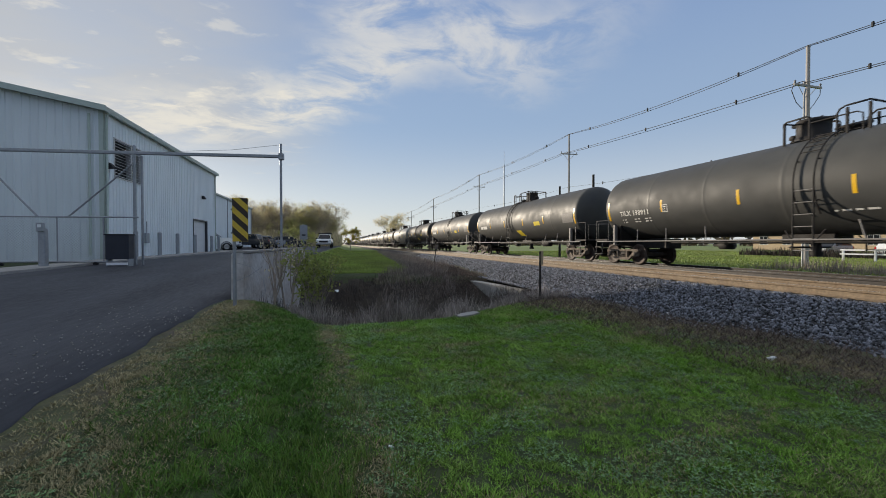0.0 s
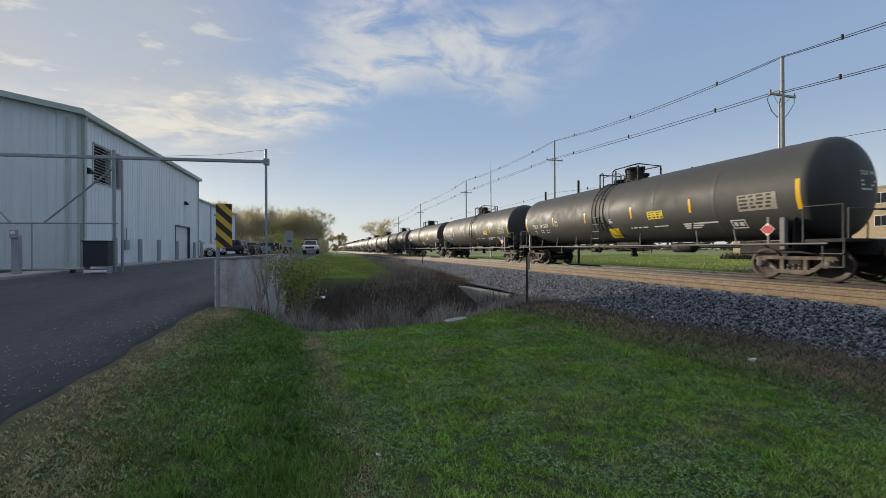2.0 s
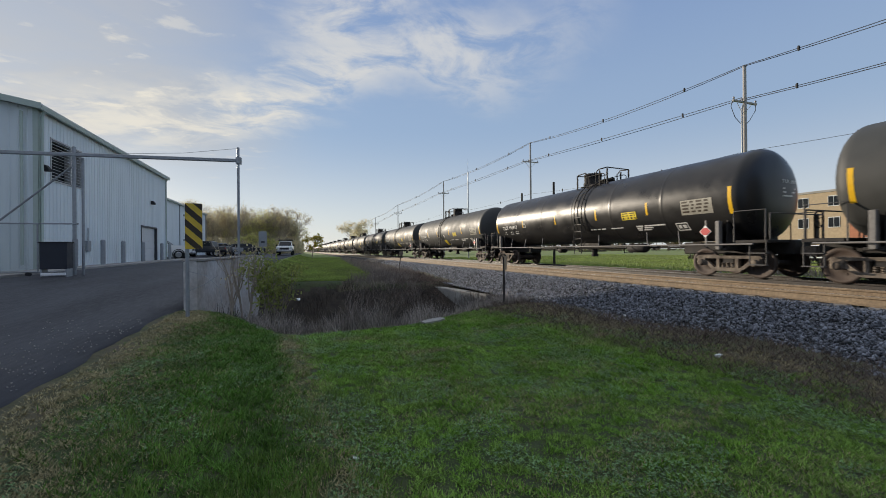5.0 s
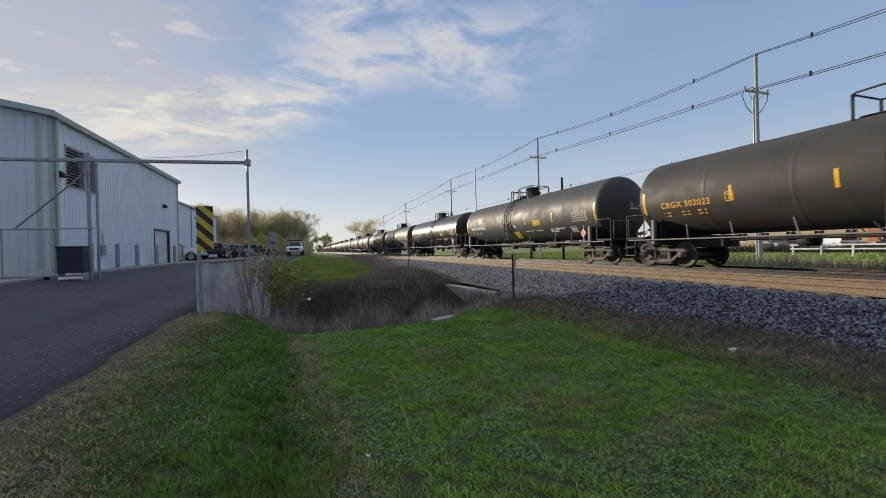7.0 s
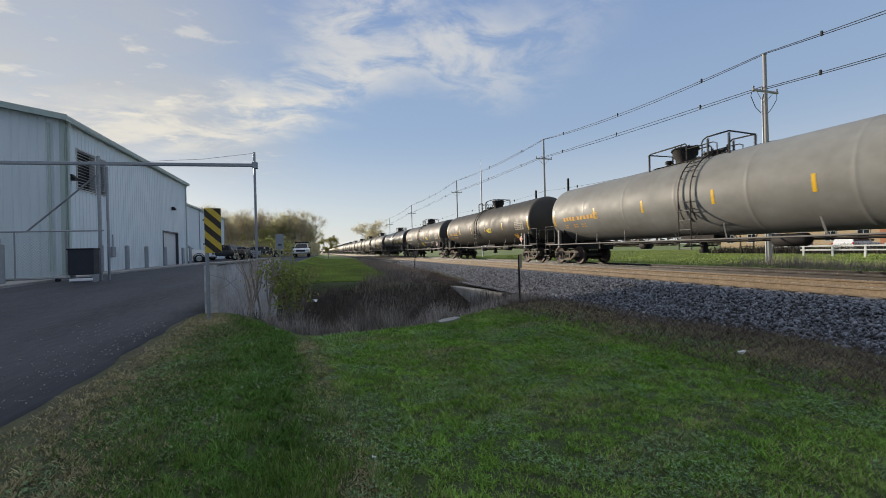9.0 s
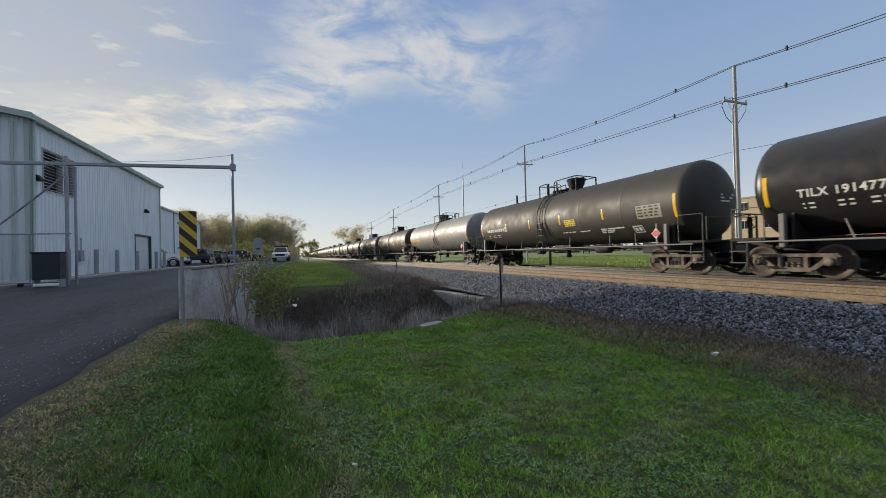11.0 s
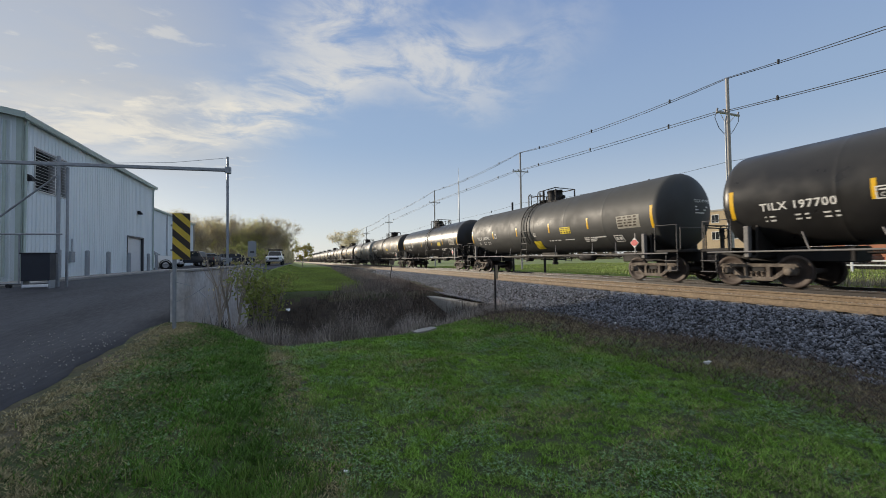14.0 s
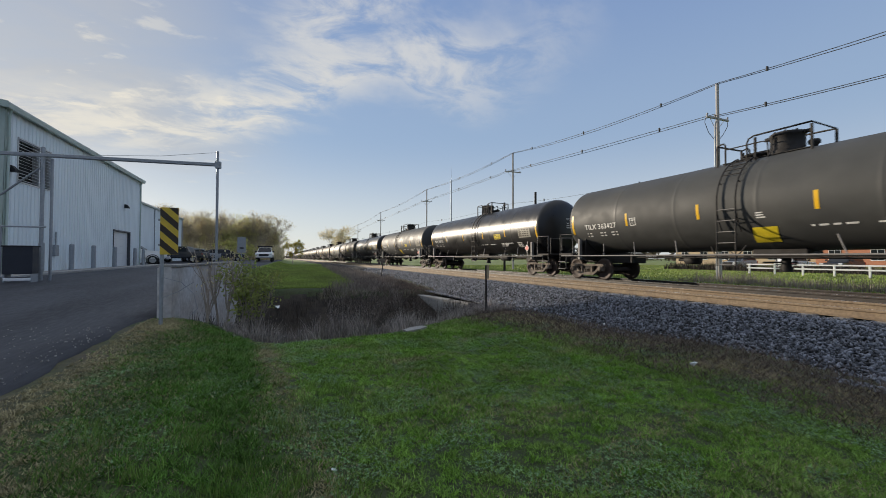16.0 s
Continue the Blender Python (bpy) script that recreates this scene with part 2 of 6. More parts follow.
# ---------- mesh helpers ----------
class Geo:
    """Collects simple solids into one mesh."""

    def __init__(self):
        self.v, self.f, self.smooth = [], [], []

    def add(self, verts, faces, smooth=False):
        k = len(self.v)
        self.v += [tuple(p) for p in verts]
        self.f += [tuple(i + k for i in q) for q in faces]
        self.smooth += [smooth] * len(faces)
        return self

    def box(self, a, b, bevel=0.0, m=None):
        (x0, y0, z0), (x1, y1, z1) = a, b
        x0, x1, y0, y1, z0, z1 = min(x0, x1), max(x0, x1), min(y0, y1), max(y0, y1), min(z0, z1), max(z0, z1)
        e = min(bevel, (x1 - x0) * 0.45, (y1 - y0) * 0.45, (z1 - z0) * 0.45)
        cs = [(x, y, z) for x in (x0, x1) for y in (y0, y1) for z in (z0, z1)]
        if e <= 0:
            fs = [(0, 1, 3, 2), (4, 6, 7, 5), (0, 4, 5, 1), (2, 3, 7, 6), (0, 2, 6, 4), (1, 5, 7, 3)]
            vs = cs
        else:
            vs, fs = [], []
            mid = ((x0 + x1) / 2, (y0 + y1) / 2, (z0 + z1) / 2)
            for c in cs:
                s = [1 if c[i] > mid[i] else -1 for i in range(3)]
                for ax in range(3):
                    vs.append(tuple(c[i] if i == ax else c[i] - s[i] * e for i in range(3)))
            idx = lambda i, j, k, ax: (i * 4 + j * 2 + k) * 3 + ax
            for ax in range(3):
                o = [i for i in range(3) if i != ax]
                for s in (0, 1):
                    q = []
                    for p, r in ((0, 0), (1, 0), (1, 1), (0, 1)):
                        ijk = [0, 0, 0]
                        ijk[ax], ijk[o[0]], ijk[o[1]] = s, p, r
                        q.append(idx(*ijk, ax))
                    fs.append(tuple(q))
            for ax in range(3):
                o = [i for i in range(3) if i != ax]
                for p in (0, 1):
                    for r in (0, 1):
                        q = []
                        for s in (0, 1):
                            ijk = [0, 0, 0]
                            ijk[ax], ijk[o[0]], ijk[o[1]] = s, p, r
                            q.append((idx(*ijk, o[0]), idx(*ijk, o[1])))
                        fs.append((q[0][0], q[0][1], q[1][1], q[1][0]))
            for i in (0, 1):
                for j in (0, 1):
                    for k in (0, 1):
                        fs.append(tuple(idx(i, j, k, ax) for ax in range(3)))
        if m is not None:
            vs = [tuple(m @ Vector(p)) for p in vs]
        return self.add(vs, fs)

    def tube(self, pts, r, n=8, caps=True, radii=None, closed=False):
        pts = [Vector(p) for p in pts]
        k, vs, fs = len(pts), [], []
        side = None
        for i, p in enumerate(pts):
            a = pts[max(i - 1, 0)] if not closed else pts[i - 1]
            b = pts[min(i + 1, k - 1)] if not closed else pts[(i + 1) % k]
            d = (b - a).normalized()
            if side is None:
                side = d.orthogonal().normalized()
            side = (side - d * side.dot(d)).normalized()
            other = d.cross(side)
            rr = radii[i] if radii else r
            for j in range(n):
                t = 2 * math.pi * j / n
                vs.append(p + side * (math.cos(t) * rr) + other * (math.sin(t) * rr))
        for i in range(k if closed else k - 1):
            i2 = (i + 1) % k
            for j in range(n):
                fs.append((i * n + j, i * n + (j + 1) % n, i2 * n + (j + 1) % n, i2 * n + j))
        self.add(vs, fs, True)
        if caps and not closed:
            self.add(vs[:n], [tuple(reversed(range(n)))])
            self.add(vs[-n:], [tuple(range(n))])
        return self

    def cyl(self, a, b, r, n=14, r2=None):
        return self.tube([a, b], r, n, True, [r, r if r2 is None else r2])

    def lathe(self, profile, m, n=32):
        """Turns (radius, height) pairs about the local z of m."""
        vs, fs = [], []
        for r, h in profile:
            for j in range(n):
                t = 2 * math.pi * j / n
                vs.append(m @ Vector((r * math.cos(t), r * math.sin(t), h)))
        for i in range(len(profile) - 1):
            for j in range(n):
                fs.append((i * n + j, i * n + (j + 1) % n, (i + 1) * n + (j + 1) % n, (i + 1) * n + j))
        return self.add(vs, fs, True)

    def prism(self, loop, depth):
        """Extrudes a flat outline by a vector."""
        loop = [Vector(p) for p in loop]
        d, k = Vector(depth), len(loop)
        vs = loop + [p + d for p in loop]
        fs = [tuple(reversed(range(k))), tuple(range(k, 2 * k))]
        fs += [(i, (i + 1) % k, (i + 1) % k + k, i + k) for i in range(k)]
        return self.add(vs, fs)

    def mesh(self, name, mat):
        me = bpy.data.meshes.new(name)
        me.from_pydata(self.v, [], self.f)
        me.polygons.foreach_set("use_smooth", self.smooth)
        me.materials.append(mat)
        bm = bmesh.new()
        bm.from_mesh(me)
        bmesh.ops.recalc_face_normals(bm, faces=bm.faces)
        bm.to_mesh(me)
        bm.free()
        me.update()
        return me


def part(name, geo, mat, parent=None, label="", at=None):
    """One mesh object, under a thing or a part."""
    ob = new(name, geo.mesh(name, mat) if isinstance(geo, Geo) else geo)
    ob.parent = parent
    if at is not None:
        ob.matrix_basis = at
    return tagged(ob, label)


def thing(name, label, category, at=None, group="", kind=""):
    ob = new(name)
    ob.empty_display_size = 0.3
    if at is not None:
        ob.matrix_basis = at
    return tagged(ob, label, category, group, kind)


def raw_mesh(name, verts, faces, mat, smooth=False):
    me = bpy.data.meshes.new(name)
    me.from_pydata(verts, [], faces)
    if smooth:
        me.polygons.foreach_set("use_smooth", [True] * len(me.polygons))
    me.materials.append(mat)
    me.update()
    return me


def lerp(v, xs, ys):
    return float(np.interp(v, xs, ys))


def ease(v, a, b):
    t = min(max((v - a) / (b - a), 0.0), 1.0)
    return t * t * (3 - 2 * t)


# ---------- ground ----------
ROAD_R = 2.5
TRAIN_X, NEAR_X, NEAR_Z = 14.6, 10.6, 0.05


def road_right(y):
    return lerp(y, (-40, 4.5, 7.2, 10, 21, 24, 40, 60, 90, 160), (-2.58, -2.58, -2.68, -2.5, -1.78, -1.7, -1.5, -0.2, 1.2, 2.0))


def wall_x(y):
    """The parapet's middle line."""
    return lerp(y, (10.7, 21.0), (-2.33, -1.6))


def road_z(x, y):
    right = lerp(y, (-30, 4, 10, 20, 30, 60, 100), (-0.55, -0.50, -0.40, -0.04, 0.10, 0.42, 0.45))
    left = lerp(y, (-30, 6, 13, 23, 45, 60, 100), (-0.15, -0.08, 0.02, 0.14, 0.2, 0.42, 0.45))
    return right + (left - right) * min(max((-2.5 - x) / 6.0, 0), 1)


def bank_right(y):
    """Where the mown grass of the far bank ends towards the railway."""
    return lerp(y, (20, 22, 24.3, 63, 120), (2.4, 3.6, 4.3, 6.3, 7.0))


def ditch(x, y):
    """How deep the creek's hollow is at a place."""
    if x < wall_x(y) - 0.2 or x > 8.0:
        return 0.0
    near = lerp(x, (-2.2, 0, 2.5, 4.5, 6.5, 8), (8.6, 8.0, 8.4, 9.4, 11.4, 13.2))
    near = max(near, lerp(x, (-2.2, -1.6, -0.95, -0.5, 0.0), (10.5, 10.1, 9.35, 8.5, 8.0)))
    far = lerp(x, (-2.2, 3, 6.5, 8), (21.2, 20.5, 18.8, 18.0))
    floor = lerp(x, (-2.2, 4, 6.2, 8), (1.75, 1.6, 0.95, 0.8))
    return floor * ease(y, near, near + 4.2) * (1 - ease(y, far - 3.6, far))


def ground_z(x, y):
    if x < (wall_x(y) - 0.2 if 8 < y < 22.5 else road_right(y) + 0.08):
        return road_z(x, y) - 0.06
    lawn = -0.66 + 0.03 * math.sin(x * 0.9 + y * 0.35) + 0.02 * math.sin(y * 1.3 - x * 0.6)
    lawn += lerp(y, (0, 18, 24, 45, 70, 140), (0, 0, 0.14, 0.34, 0.55, 0.62))
    lawn += lerp(y, (4, 9), (0.16, 0.24)) * (1 - ease(x, -2.4, 0.0)) * (1 - ease(y, 10.6, 12))
    if y > 22:
        edge = road_right(y)
        lawn = road_z(x, y) - 0.05 + (lawn - road_z(x, y) + 0.05) * ease(x, edge - 0.3, edge + 2.5)
    z = lawn - ditch(x, y)
    if x > 6.8:
        bed = -0.36
        rise = ease(x, 7.1, 8.6)
        z = z + (bed - z) * rise
    if x > 17.0:
        z = -0.36 - 0.25 * ease(x, 17.0, 19.5)
    if x > 45:
        z += 0.4 * ease(x, 45, 90)
    return z


def axis(stretches):
    out = []
    for a, b, s in stretches:
        out += list(np.arange(a, b - 1e-6, s))
    return out


gx = axis(((-900, -100, 200), (-100, -30, 14), (-30, -4, 2), (-4, -2.5, 0.5))) + axis(((-2.5, -1.4, 0.1), (-1.4, 9, 0.25), (9, 20, 0.55), (20, 46, 3), (46, 120, 15), (120, 1000, 220)))
gy = axis(((-500, -60, 110), (-60, -6, 6), (-6, 1, 0.7), (1, 26, 0.25), (26, 70, 1.5), (70, 160, 10), (160, 1200, 130)))
verts = [(x, y, ground_z(x, y)) for y in gy for x in gx]
nx = len(gx)
faces = [(j * nx + i, j * nx + i + 1, (j + 1) * nx + i + 1, (j + 1) * nx + i) for j in range(len(gy) - 1) for i in range(nx - 1)]
ground_mesh = raw_mesh("ground", verts, faces, M["soil"], True)
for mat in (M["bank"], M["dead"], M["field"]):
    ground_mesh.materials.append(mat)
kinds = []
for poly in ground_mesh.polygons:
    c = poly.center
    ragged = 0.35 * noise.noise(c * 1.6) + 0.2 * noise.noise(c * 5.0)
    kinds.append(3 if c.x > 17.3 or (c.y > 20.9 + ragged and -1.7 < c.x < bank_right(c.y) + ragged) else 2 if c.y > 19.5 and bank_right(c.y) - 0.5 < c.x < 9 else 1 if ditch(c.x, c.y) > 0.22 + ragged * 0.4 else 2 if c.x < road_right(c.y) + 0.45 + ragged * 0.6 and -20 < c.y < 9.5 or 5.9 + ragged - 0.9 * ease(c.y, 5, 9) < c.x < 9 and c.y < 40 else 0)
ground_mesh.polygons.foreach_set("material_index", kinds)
ground = new("ground", ground_mesh)
tagged(ground, "mown lawn sloping into a weedy creek hollow", "lawn", kind="structure")


def strip(name, mat, left, right, ys, lift, zf, cols=6):
    vs = []
    for y in ys:
        a, b = left(y), right(y)
        for i in range(cols + 1):
            x = a + (b - a) * i / cols
            vs.append((x, y, zf(x, y) + lift))
        vs.append((b + 0.03, y, zf(b, y) + lift - 0.25))
    k = cols + 2
    fs = [(j * k + i, j * k + i + 1, (j + 1) * k + i + 1, (j + 1) * k + i) for j in range(len(ys) - 1) for i in range(cols + 1)]
    return new(name, raw_mesh(name, vs, fs, mat, True))


ys_road = axis(((-60, -6, 6), (-6, 26, 0.5), (26, 70, 1.5), (70, 330, 13)))
wob = lambda y: 0.05 * math.sin(y * 2.3) + 0.04 * math.sin(y * 5.1 + 1)
road = strip("road", M["asphalt"], lambda y: -9.7 if y < 46 else -30 + 0 * y, lambda y: road_right(y) + wob(y), ys_road, 0.0, road_z, 10)
tagged(road, "dark asphalt access road with paler worn patches", "road", kind="structure")
walkway = Geo()
for i in range(9):
    y0 = 6 + i * 4.4
    walkway.add([(-9.68, y0, road_z(-9.7, y0) + 0.09), (-11.0, y0, road_z(-11, y0) + 0.1), (-11.0, y0 + 4.37, road_z(-11, y0 + 4.37) + 0.1), (-9.68, y0 + 4.37, road_z(-9.7, y0 + 4.37) + 0.09),
                 (-9.68, y0, -0.4), (-11.0, y0, -0.4), (-11.0, y0 + 4.37, -0.4), (-9.68, y0 + 4.37, -0.4)],
                [(0, 1, 2, 3), (0, 3, 7, 4), (1, 5, 6, 2), (0, 4, 5, 1), (3, 2, 6, 7)])
tagged(new("pavement", walkway.mesh("pavement", M["concrete"])), "pale concrete apron slabs along the shed wall", "pavement", kind="structure")

# ---------- railway bed and tracks ----------
bed_profile = [(7.05, -0.74), (7.6, -0.52), (8.5, -0.18), (8.9, -0.15), (9.3, -0.17), (11.9, -0.17), (12.6, -0.20), (13.3, -0.19), (15.9, -0.19), (16.4, -0.2), (17.4, -0.58), (18.2, -0.75)]
ys_bed = axis(((-80, -4, 4), (-4, 40, 0.5), (40, 120, 4), (120, 900, 60)))
vs = []
for y in ys_bed:
    for x, z in bed_profile:
        j = 0.05 if y < 40 else 0.0
        vs.append((x + j * math.sin(y * 1.7 + x), y, z + j * 0.5 * math.sin(y * 2.9 + x * 3)))
k = len(bed_profile)
fs = [(j * k + i, j * k + i + 1, (j + 1) * k + i + 1, (j + 1) * k + i) for j in range(len(ys_bed) - 1) for i in range(k - 1)]
# sheet under the stones, its colour standing for the shade between them
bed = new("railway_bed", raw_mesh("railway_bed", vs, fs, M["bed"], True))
tagged(bed, "crushed-stone railway embankment, coloured near-black as shade between the stones", "railway bed", kind="structure")
dirt = Geo()
for x0, x1 in ((9.75, 11.9),):
    ys = axis(((-60, 60, 2.0), (60, 500, 40)))
    z = -0.138 if x0 < 12 else -0.188
    vs = [(x0 + (x1 - x0) * i / 6 + 0.06 * math.sin(y * 1.9 + i), y, z + 0.015 * math.sin(y * 3.1 + i * 2)) for y in ys for i in range(7)]
    dirt.add(vs, [(j * 7 + i, j * 7 + i + 1, (j + 1) * 7 + i + 1, (j + 1) * 7 + i) for j in range(len(ys) - 1) for i in range(6)], True)
tagged(new("track_dirt", dirt.mesh("track_dirt", M["dirt"])), "brown dust and fines between the near rails", "track dirt", kind="structure")


def rail_profile():
    return [(-0.07, 0), (0.07, 0), (0.07, 0.012), (0.018, 0.03), (0.012, 0.125), (0.036, 0.14), (0.036, 0.17), (0.028, 0.18), (-0.028, 0.18), (-0.036, 0.17), (-0.036, 0.14), (-0.012, 0.125), (-0.018, 0.03), (-0.07, 0.012)]


def track(x, z, label, rail_mat="rust", tie_mat="tie"):
    """Two rails on wooden ties; the ties of the near stretch are single pieces."""
    t = thing("railway_track", label, "railway track", pose(x, 0, z), "railway tracks")
    for s in (-0.7535, 0.7535):
        g = Geo().prism([(s + a, -80, -0.18 + b) for a, b in rail_profile()], (0, 980, 0))
        r = part("rail", g, M[rail_mat], t, "rusty steel rail" if rail_mat == "rust" else "steel rail coloured dark as train shade")
        part("running_surface", Geo().box((s - 0.022, -80, -0.001), (s + 0.022, 900, 0.003)), M["steel"], r, "polished rail head")
    tie = Geo().box((-1.3, -0.115, -0.34), (1.3, 0.115, -0.175), 0.012).mesh("tie", M[tie_mat])
    for i in range(150):
        part("tie", tie, None, t, "", pose(random.uniform(-0.04, 0.04), -12 + i * 0.53, random.uniform(-0.006, 0.004), 0, 0, random.uniform(-1, 1)))
    far = Geo()
    for i in range(420):
        y = -12 + (150 + i) * 0.53
        far.box((-1.3, y - 0.115, -0.34), (1.3, y + 0.115, -0.175))
    tagged(part("far_ties", far, M[tie_mat], t, "weathered wooden ties"), kind="stuff")
    plate = Geo().box((-0.17, -0.09, -0.178), (0.17, 0.09, -0.165), 0.004).mesh("tie_plate", M[rail_mat])
    for i in range(70):
        for s in (-0.7535, 0.7535):
            part("tie_plate", plate, None, t, "", pose(s, -2 + i * 0.53 + 0.06, 0))
    return t


track(NEAR_X, NEAR_Z, "empty railway track with rusty rails on weathered ties")
# rails and ties under the train carry its shade in their colour
track(TRAIN_X, 0.0, "railway track carrying the tank cars, rails and ties coloured dark as train shade", "dark_rail", "dark_tie")


# ---------- tank cars ----------
TANK_R, TANK_Z, SEAM, HEAD = 1.515, 2.72, 7.93, 0.52
ALONG_Y = Matrix.Rotation(radians(-90), 4, "X")


def on_tank(y, z, lift=0.006, side=-1):
    """A point on the tank's side at that height."""
    a = math.asin(max(-1, min(1, (z - TANK_Z) / TANK_R)))
    r = TANK_R + lift
    return Vector((side * r * math.cos(a), y, TANK_Z + r * math.sin(a)))


def decal(y0, y1, z0, z1, lift=0.006, slant=0.0):
    """A thin plate bent to the tank's side."""
    g, n = Geo(), 7
    vs = []
    for lf in (lift, -0.004):
        for i in range(n):
            z = z0 + (z1 - z0) * i / (n - 1)
            sh = slant * (1 - i / (n - 1))
            vs += [on_tank(y0 - sh, z, lf), on_tank(y1 - sh, z, lf)]
    fs = [(2 * i, 2 * i + 1, 2 * i + 3, 2 * i + 2) for i in range(n - 1)]
    m = 2 * n
    fs += [(m + 2 * i + 2, m + 2 * i + 3, m + 2 * i + 1, m + 2 * i) for i in range(n - 1)]
    fs += [(2 * i, 2 * i + 2, m + 2 * i + 2, m + 2 * i) for i in range(n - 1)]
    fs += [(2 * i + 1, m + 2 * i + 1, m + 2 * i + 3, 2 * i + 3) for i in range(n - 1)]
    fs += [(0, m, m + 1, 1), (m - 2, m - 1, 2 * m - 1, 2 * m - 2)]
    return g.add(vs, fs)


def lettering(text, size, spacing=1.0):
    """Flat letters as a mesh, in the plane x to the right and y up."""
    cu = bpy.data.curves.new("lettering", "FONT")
    cu.body, cu.size, cu.space_character, cu.resolution_u = text, size, spacing, 3
    cu.offset = size * 0.022
    ob = new("lettering", cu)
    bpy.context.view_layer.update()
    me = bpy.data.meshes.new_from_object(ob.evaluated_get(bpy.context.evaluated_depsgraph_get()))
    vs, fs = [tuple(v.co) for v in me.vertices], [tuple(p.vertices) for p in me.polygons]
    bpy.data.objects.remove(ob)
    bpy.data.meshes.remove(me)
    return vs, fs


def side_text(text, y, z, size, spacing=1.12):
    """Letters wrapped on the camera's side of the tank; y is where they begin."""
    vs, fs = lettering(text, size, spacing)
    return Geo().add([on_tank(y - a, z + b, 0.007) for a, b, _ in vs], fs)


def head_depth(r):
    """How far the head bulges at a share of its radius."""
    return max(0, 1 - min(r, 1) ** (2 / 0.84)) ** 0.42


def end_text(text, x, z, size):
    vs, fs = lettering(text, size, 1.1)
    out = []
    for a, b, _ in vs:
        r = math.hypot(x + a, z + b - TANK_Z) / TANK_R
        out.append((x + a, -SEAM - HEAD * head_depth(r) - 0.009, z + b))
    return Geo().add(out, fs)


def text_bars(y, z, lengths, height, pitch):
    """Lines of small stencilling that cannot be read, as broken bars."""
    g = Geo()
    for row, words in enumerate(lengths):
        at = y
        for w in words:
            g2 = decal(at - w, at, z - row * pitch - height, z - row * pitch)
            g.add(g2.v, g2.f)
            at -= w + 0.09
    return g


def wheel_mesh():
    prof = [(0.02, -0.06), (0.10, -0.06), (0.12, -0.02), (0.17, -0.02), (0.30, 0.015), (0.37, 0.015), (0.40, -0.05), (0.455, -0.055), (0.462, 0.055), (0.485, 0.06), (0.485, 0.085), (0.40, 0.085), (0.37, 0.05), (0.16, 0.02), (0.11, 0.06), (0.02, 0.06)]
    g = Geo()
    for s in (-1, 1):
        m = Matrix.Translation((s * 0.76, 0, 0)) @ Matrix.Rotation(radians(90 if s < 0 else -90), 4, "Y") @ Matrix.Rotation(radians(180), 4, "X")
        g.lathe(prof, m, 36)
        for k in range(3):
            t = 2 * math.pi * k / 3
            c = Vector((s * 0.785, 0.24 * math.cos(t), 0.24 * math.sin(t)))
            g.cyl(c, c + Vector((s * 0.02, 0, 0)), 0.03, 10)
    g.cyl((-0.95, 0, 0), (0.95, 0, 0), 0.085, 14)
    return g


def sideframe_mesh(s):
    """Cast side frame with its two window openings, springs' pocket and journal boxes."""
    g = Geo()
    x, d = s * 0.93, s * 0.13
    bars = [
        [(-1.10, 0.60), (-1.02, 0.70), (1.02, 0.70), (1.10, 0.60), (0.95, 0.60), (-0.95, 0.60)],
        [(-0.98, 0.62), (-0.80, 0.62), (-0.38, 0.26), (-0.52, 0.24)],
        [(0.98, 0.62), (0.80, 0.62), (0.38, 0.26), (0.52, 0.24)],
        [(-0.55, 0.30), (-0.42, 0.18), (0.42, 0.18), (0.55, 0.30)],
        [(-0.36, 0.62), (-0.26, 0.62), (-0.26, 0.26), (-0.36, 0.26)],
        [(0.26, 0.62), (0.36, 0.62), (0.36, 0.26), (0.26, 0.26)],
    ]
    for b in bars:
        g.prism([(x, y, z) for y, z in b], (d, 0, 0))
    for y in (-0.875, 0.875):
        g.box((x - s * 0.02, y - 0.17, 0.36), (x + s * 0.16, y + 0.17, 0.62), 0.04)
    return g


def make_truck(car, y0):
    body = Geo()
    body.box((-1.0, -0.22, 0.42), (1.0, 0.22, 0.66), 0.04).box((-0.3, -0.3, 0.6), (0.3, 0.3, 0.86), 0.03)
    body.box((-0.72, -0.50, 0.30), (0.72, -0.42, 0.42), 0.02).box((-0.72, 0.42, 0.30), (0.72, 0.50, 0.42), 0.02)
    tr = part("truck", body, M["frame_black"], car, "dusty cast-steel bogie", pose(0, y0, 0))
    for s in (-1, 1):
        part("sideframe", sideframe_mesh(s), M["truck"], tr)
        for k in (-0.15, 0.0, 0.15):
            g, turns = Geo(), 40
            g.tube([(s * 0.99 + 0.055 * math.cos(i * 0.9), k + 0.055 * math.sin(i * 0.9), 0.22 + 0.24 * i / turns) for i in range(turns + 1)], 0.014, 6)
            part("spring", g, M["truck"], tr)
        for y in (-0.875, 0.875):
            part("bearing_cap", Geo().lathe([(0.0, 0.10), (0.07, 0.10), (0.11, 0.07), (0.12, 0.0)], Matrix.Translation((s * 1.06, y, 0.462)) @ Matrix.Rotation(radians(90 * s), 4, "Y"), 16), M["truck"], tr)
        for y in (-0.43, 0.43):
            part("brake_shoe", Geo().box((s * 0.70, y * 0.98 - 0.05, 0.36), (s * 0.82, y * 0.98 + 0.05, 0.62), 0.02), M["frame_black"], tr)
    for y in (-0.875, 0.875):
        part("wheelset", wheel_mesh(), M["wheel"], tr, "", pose(0, y, 0.462))
    return tr


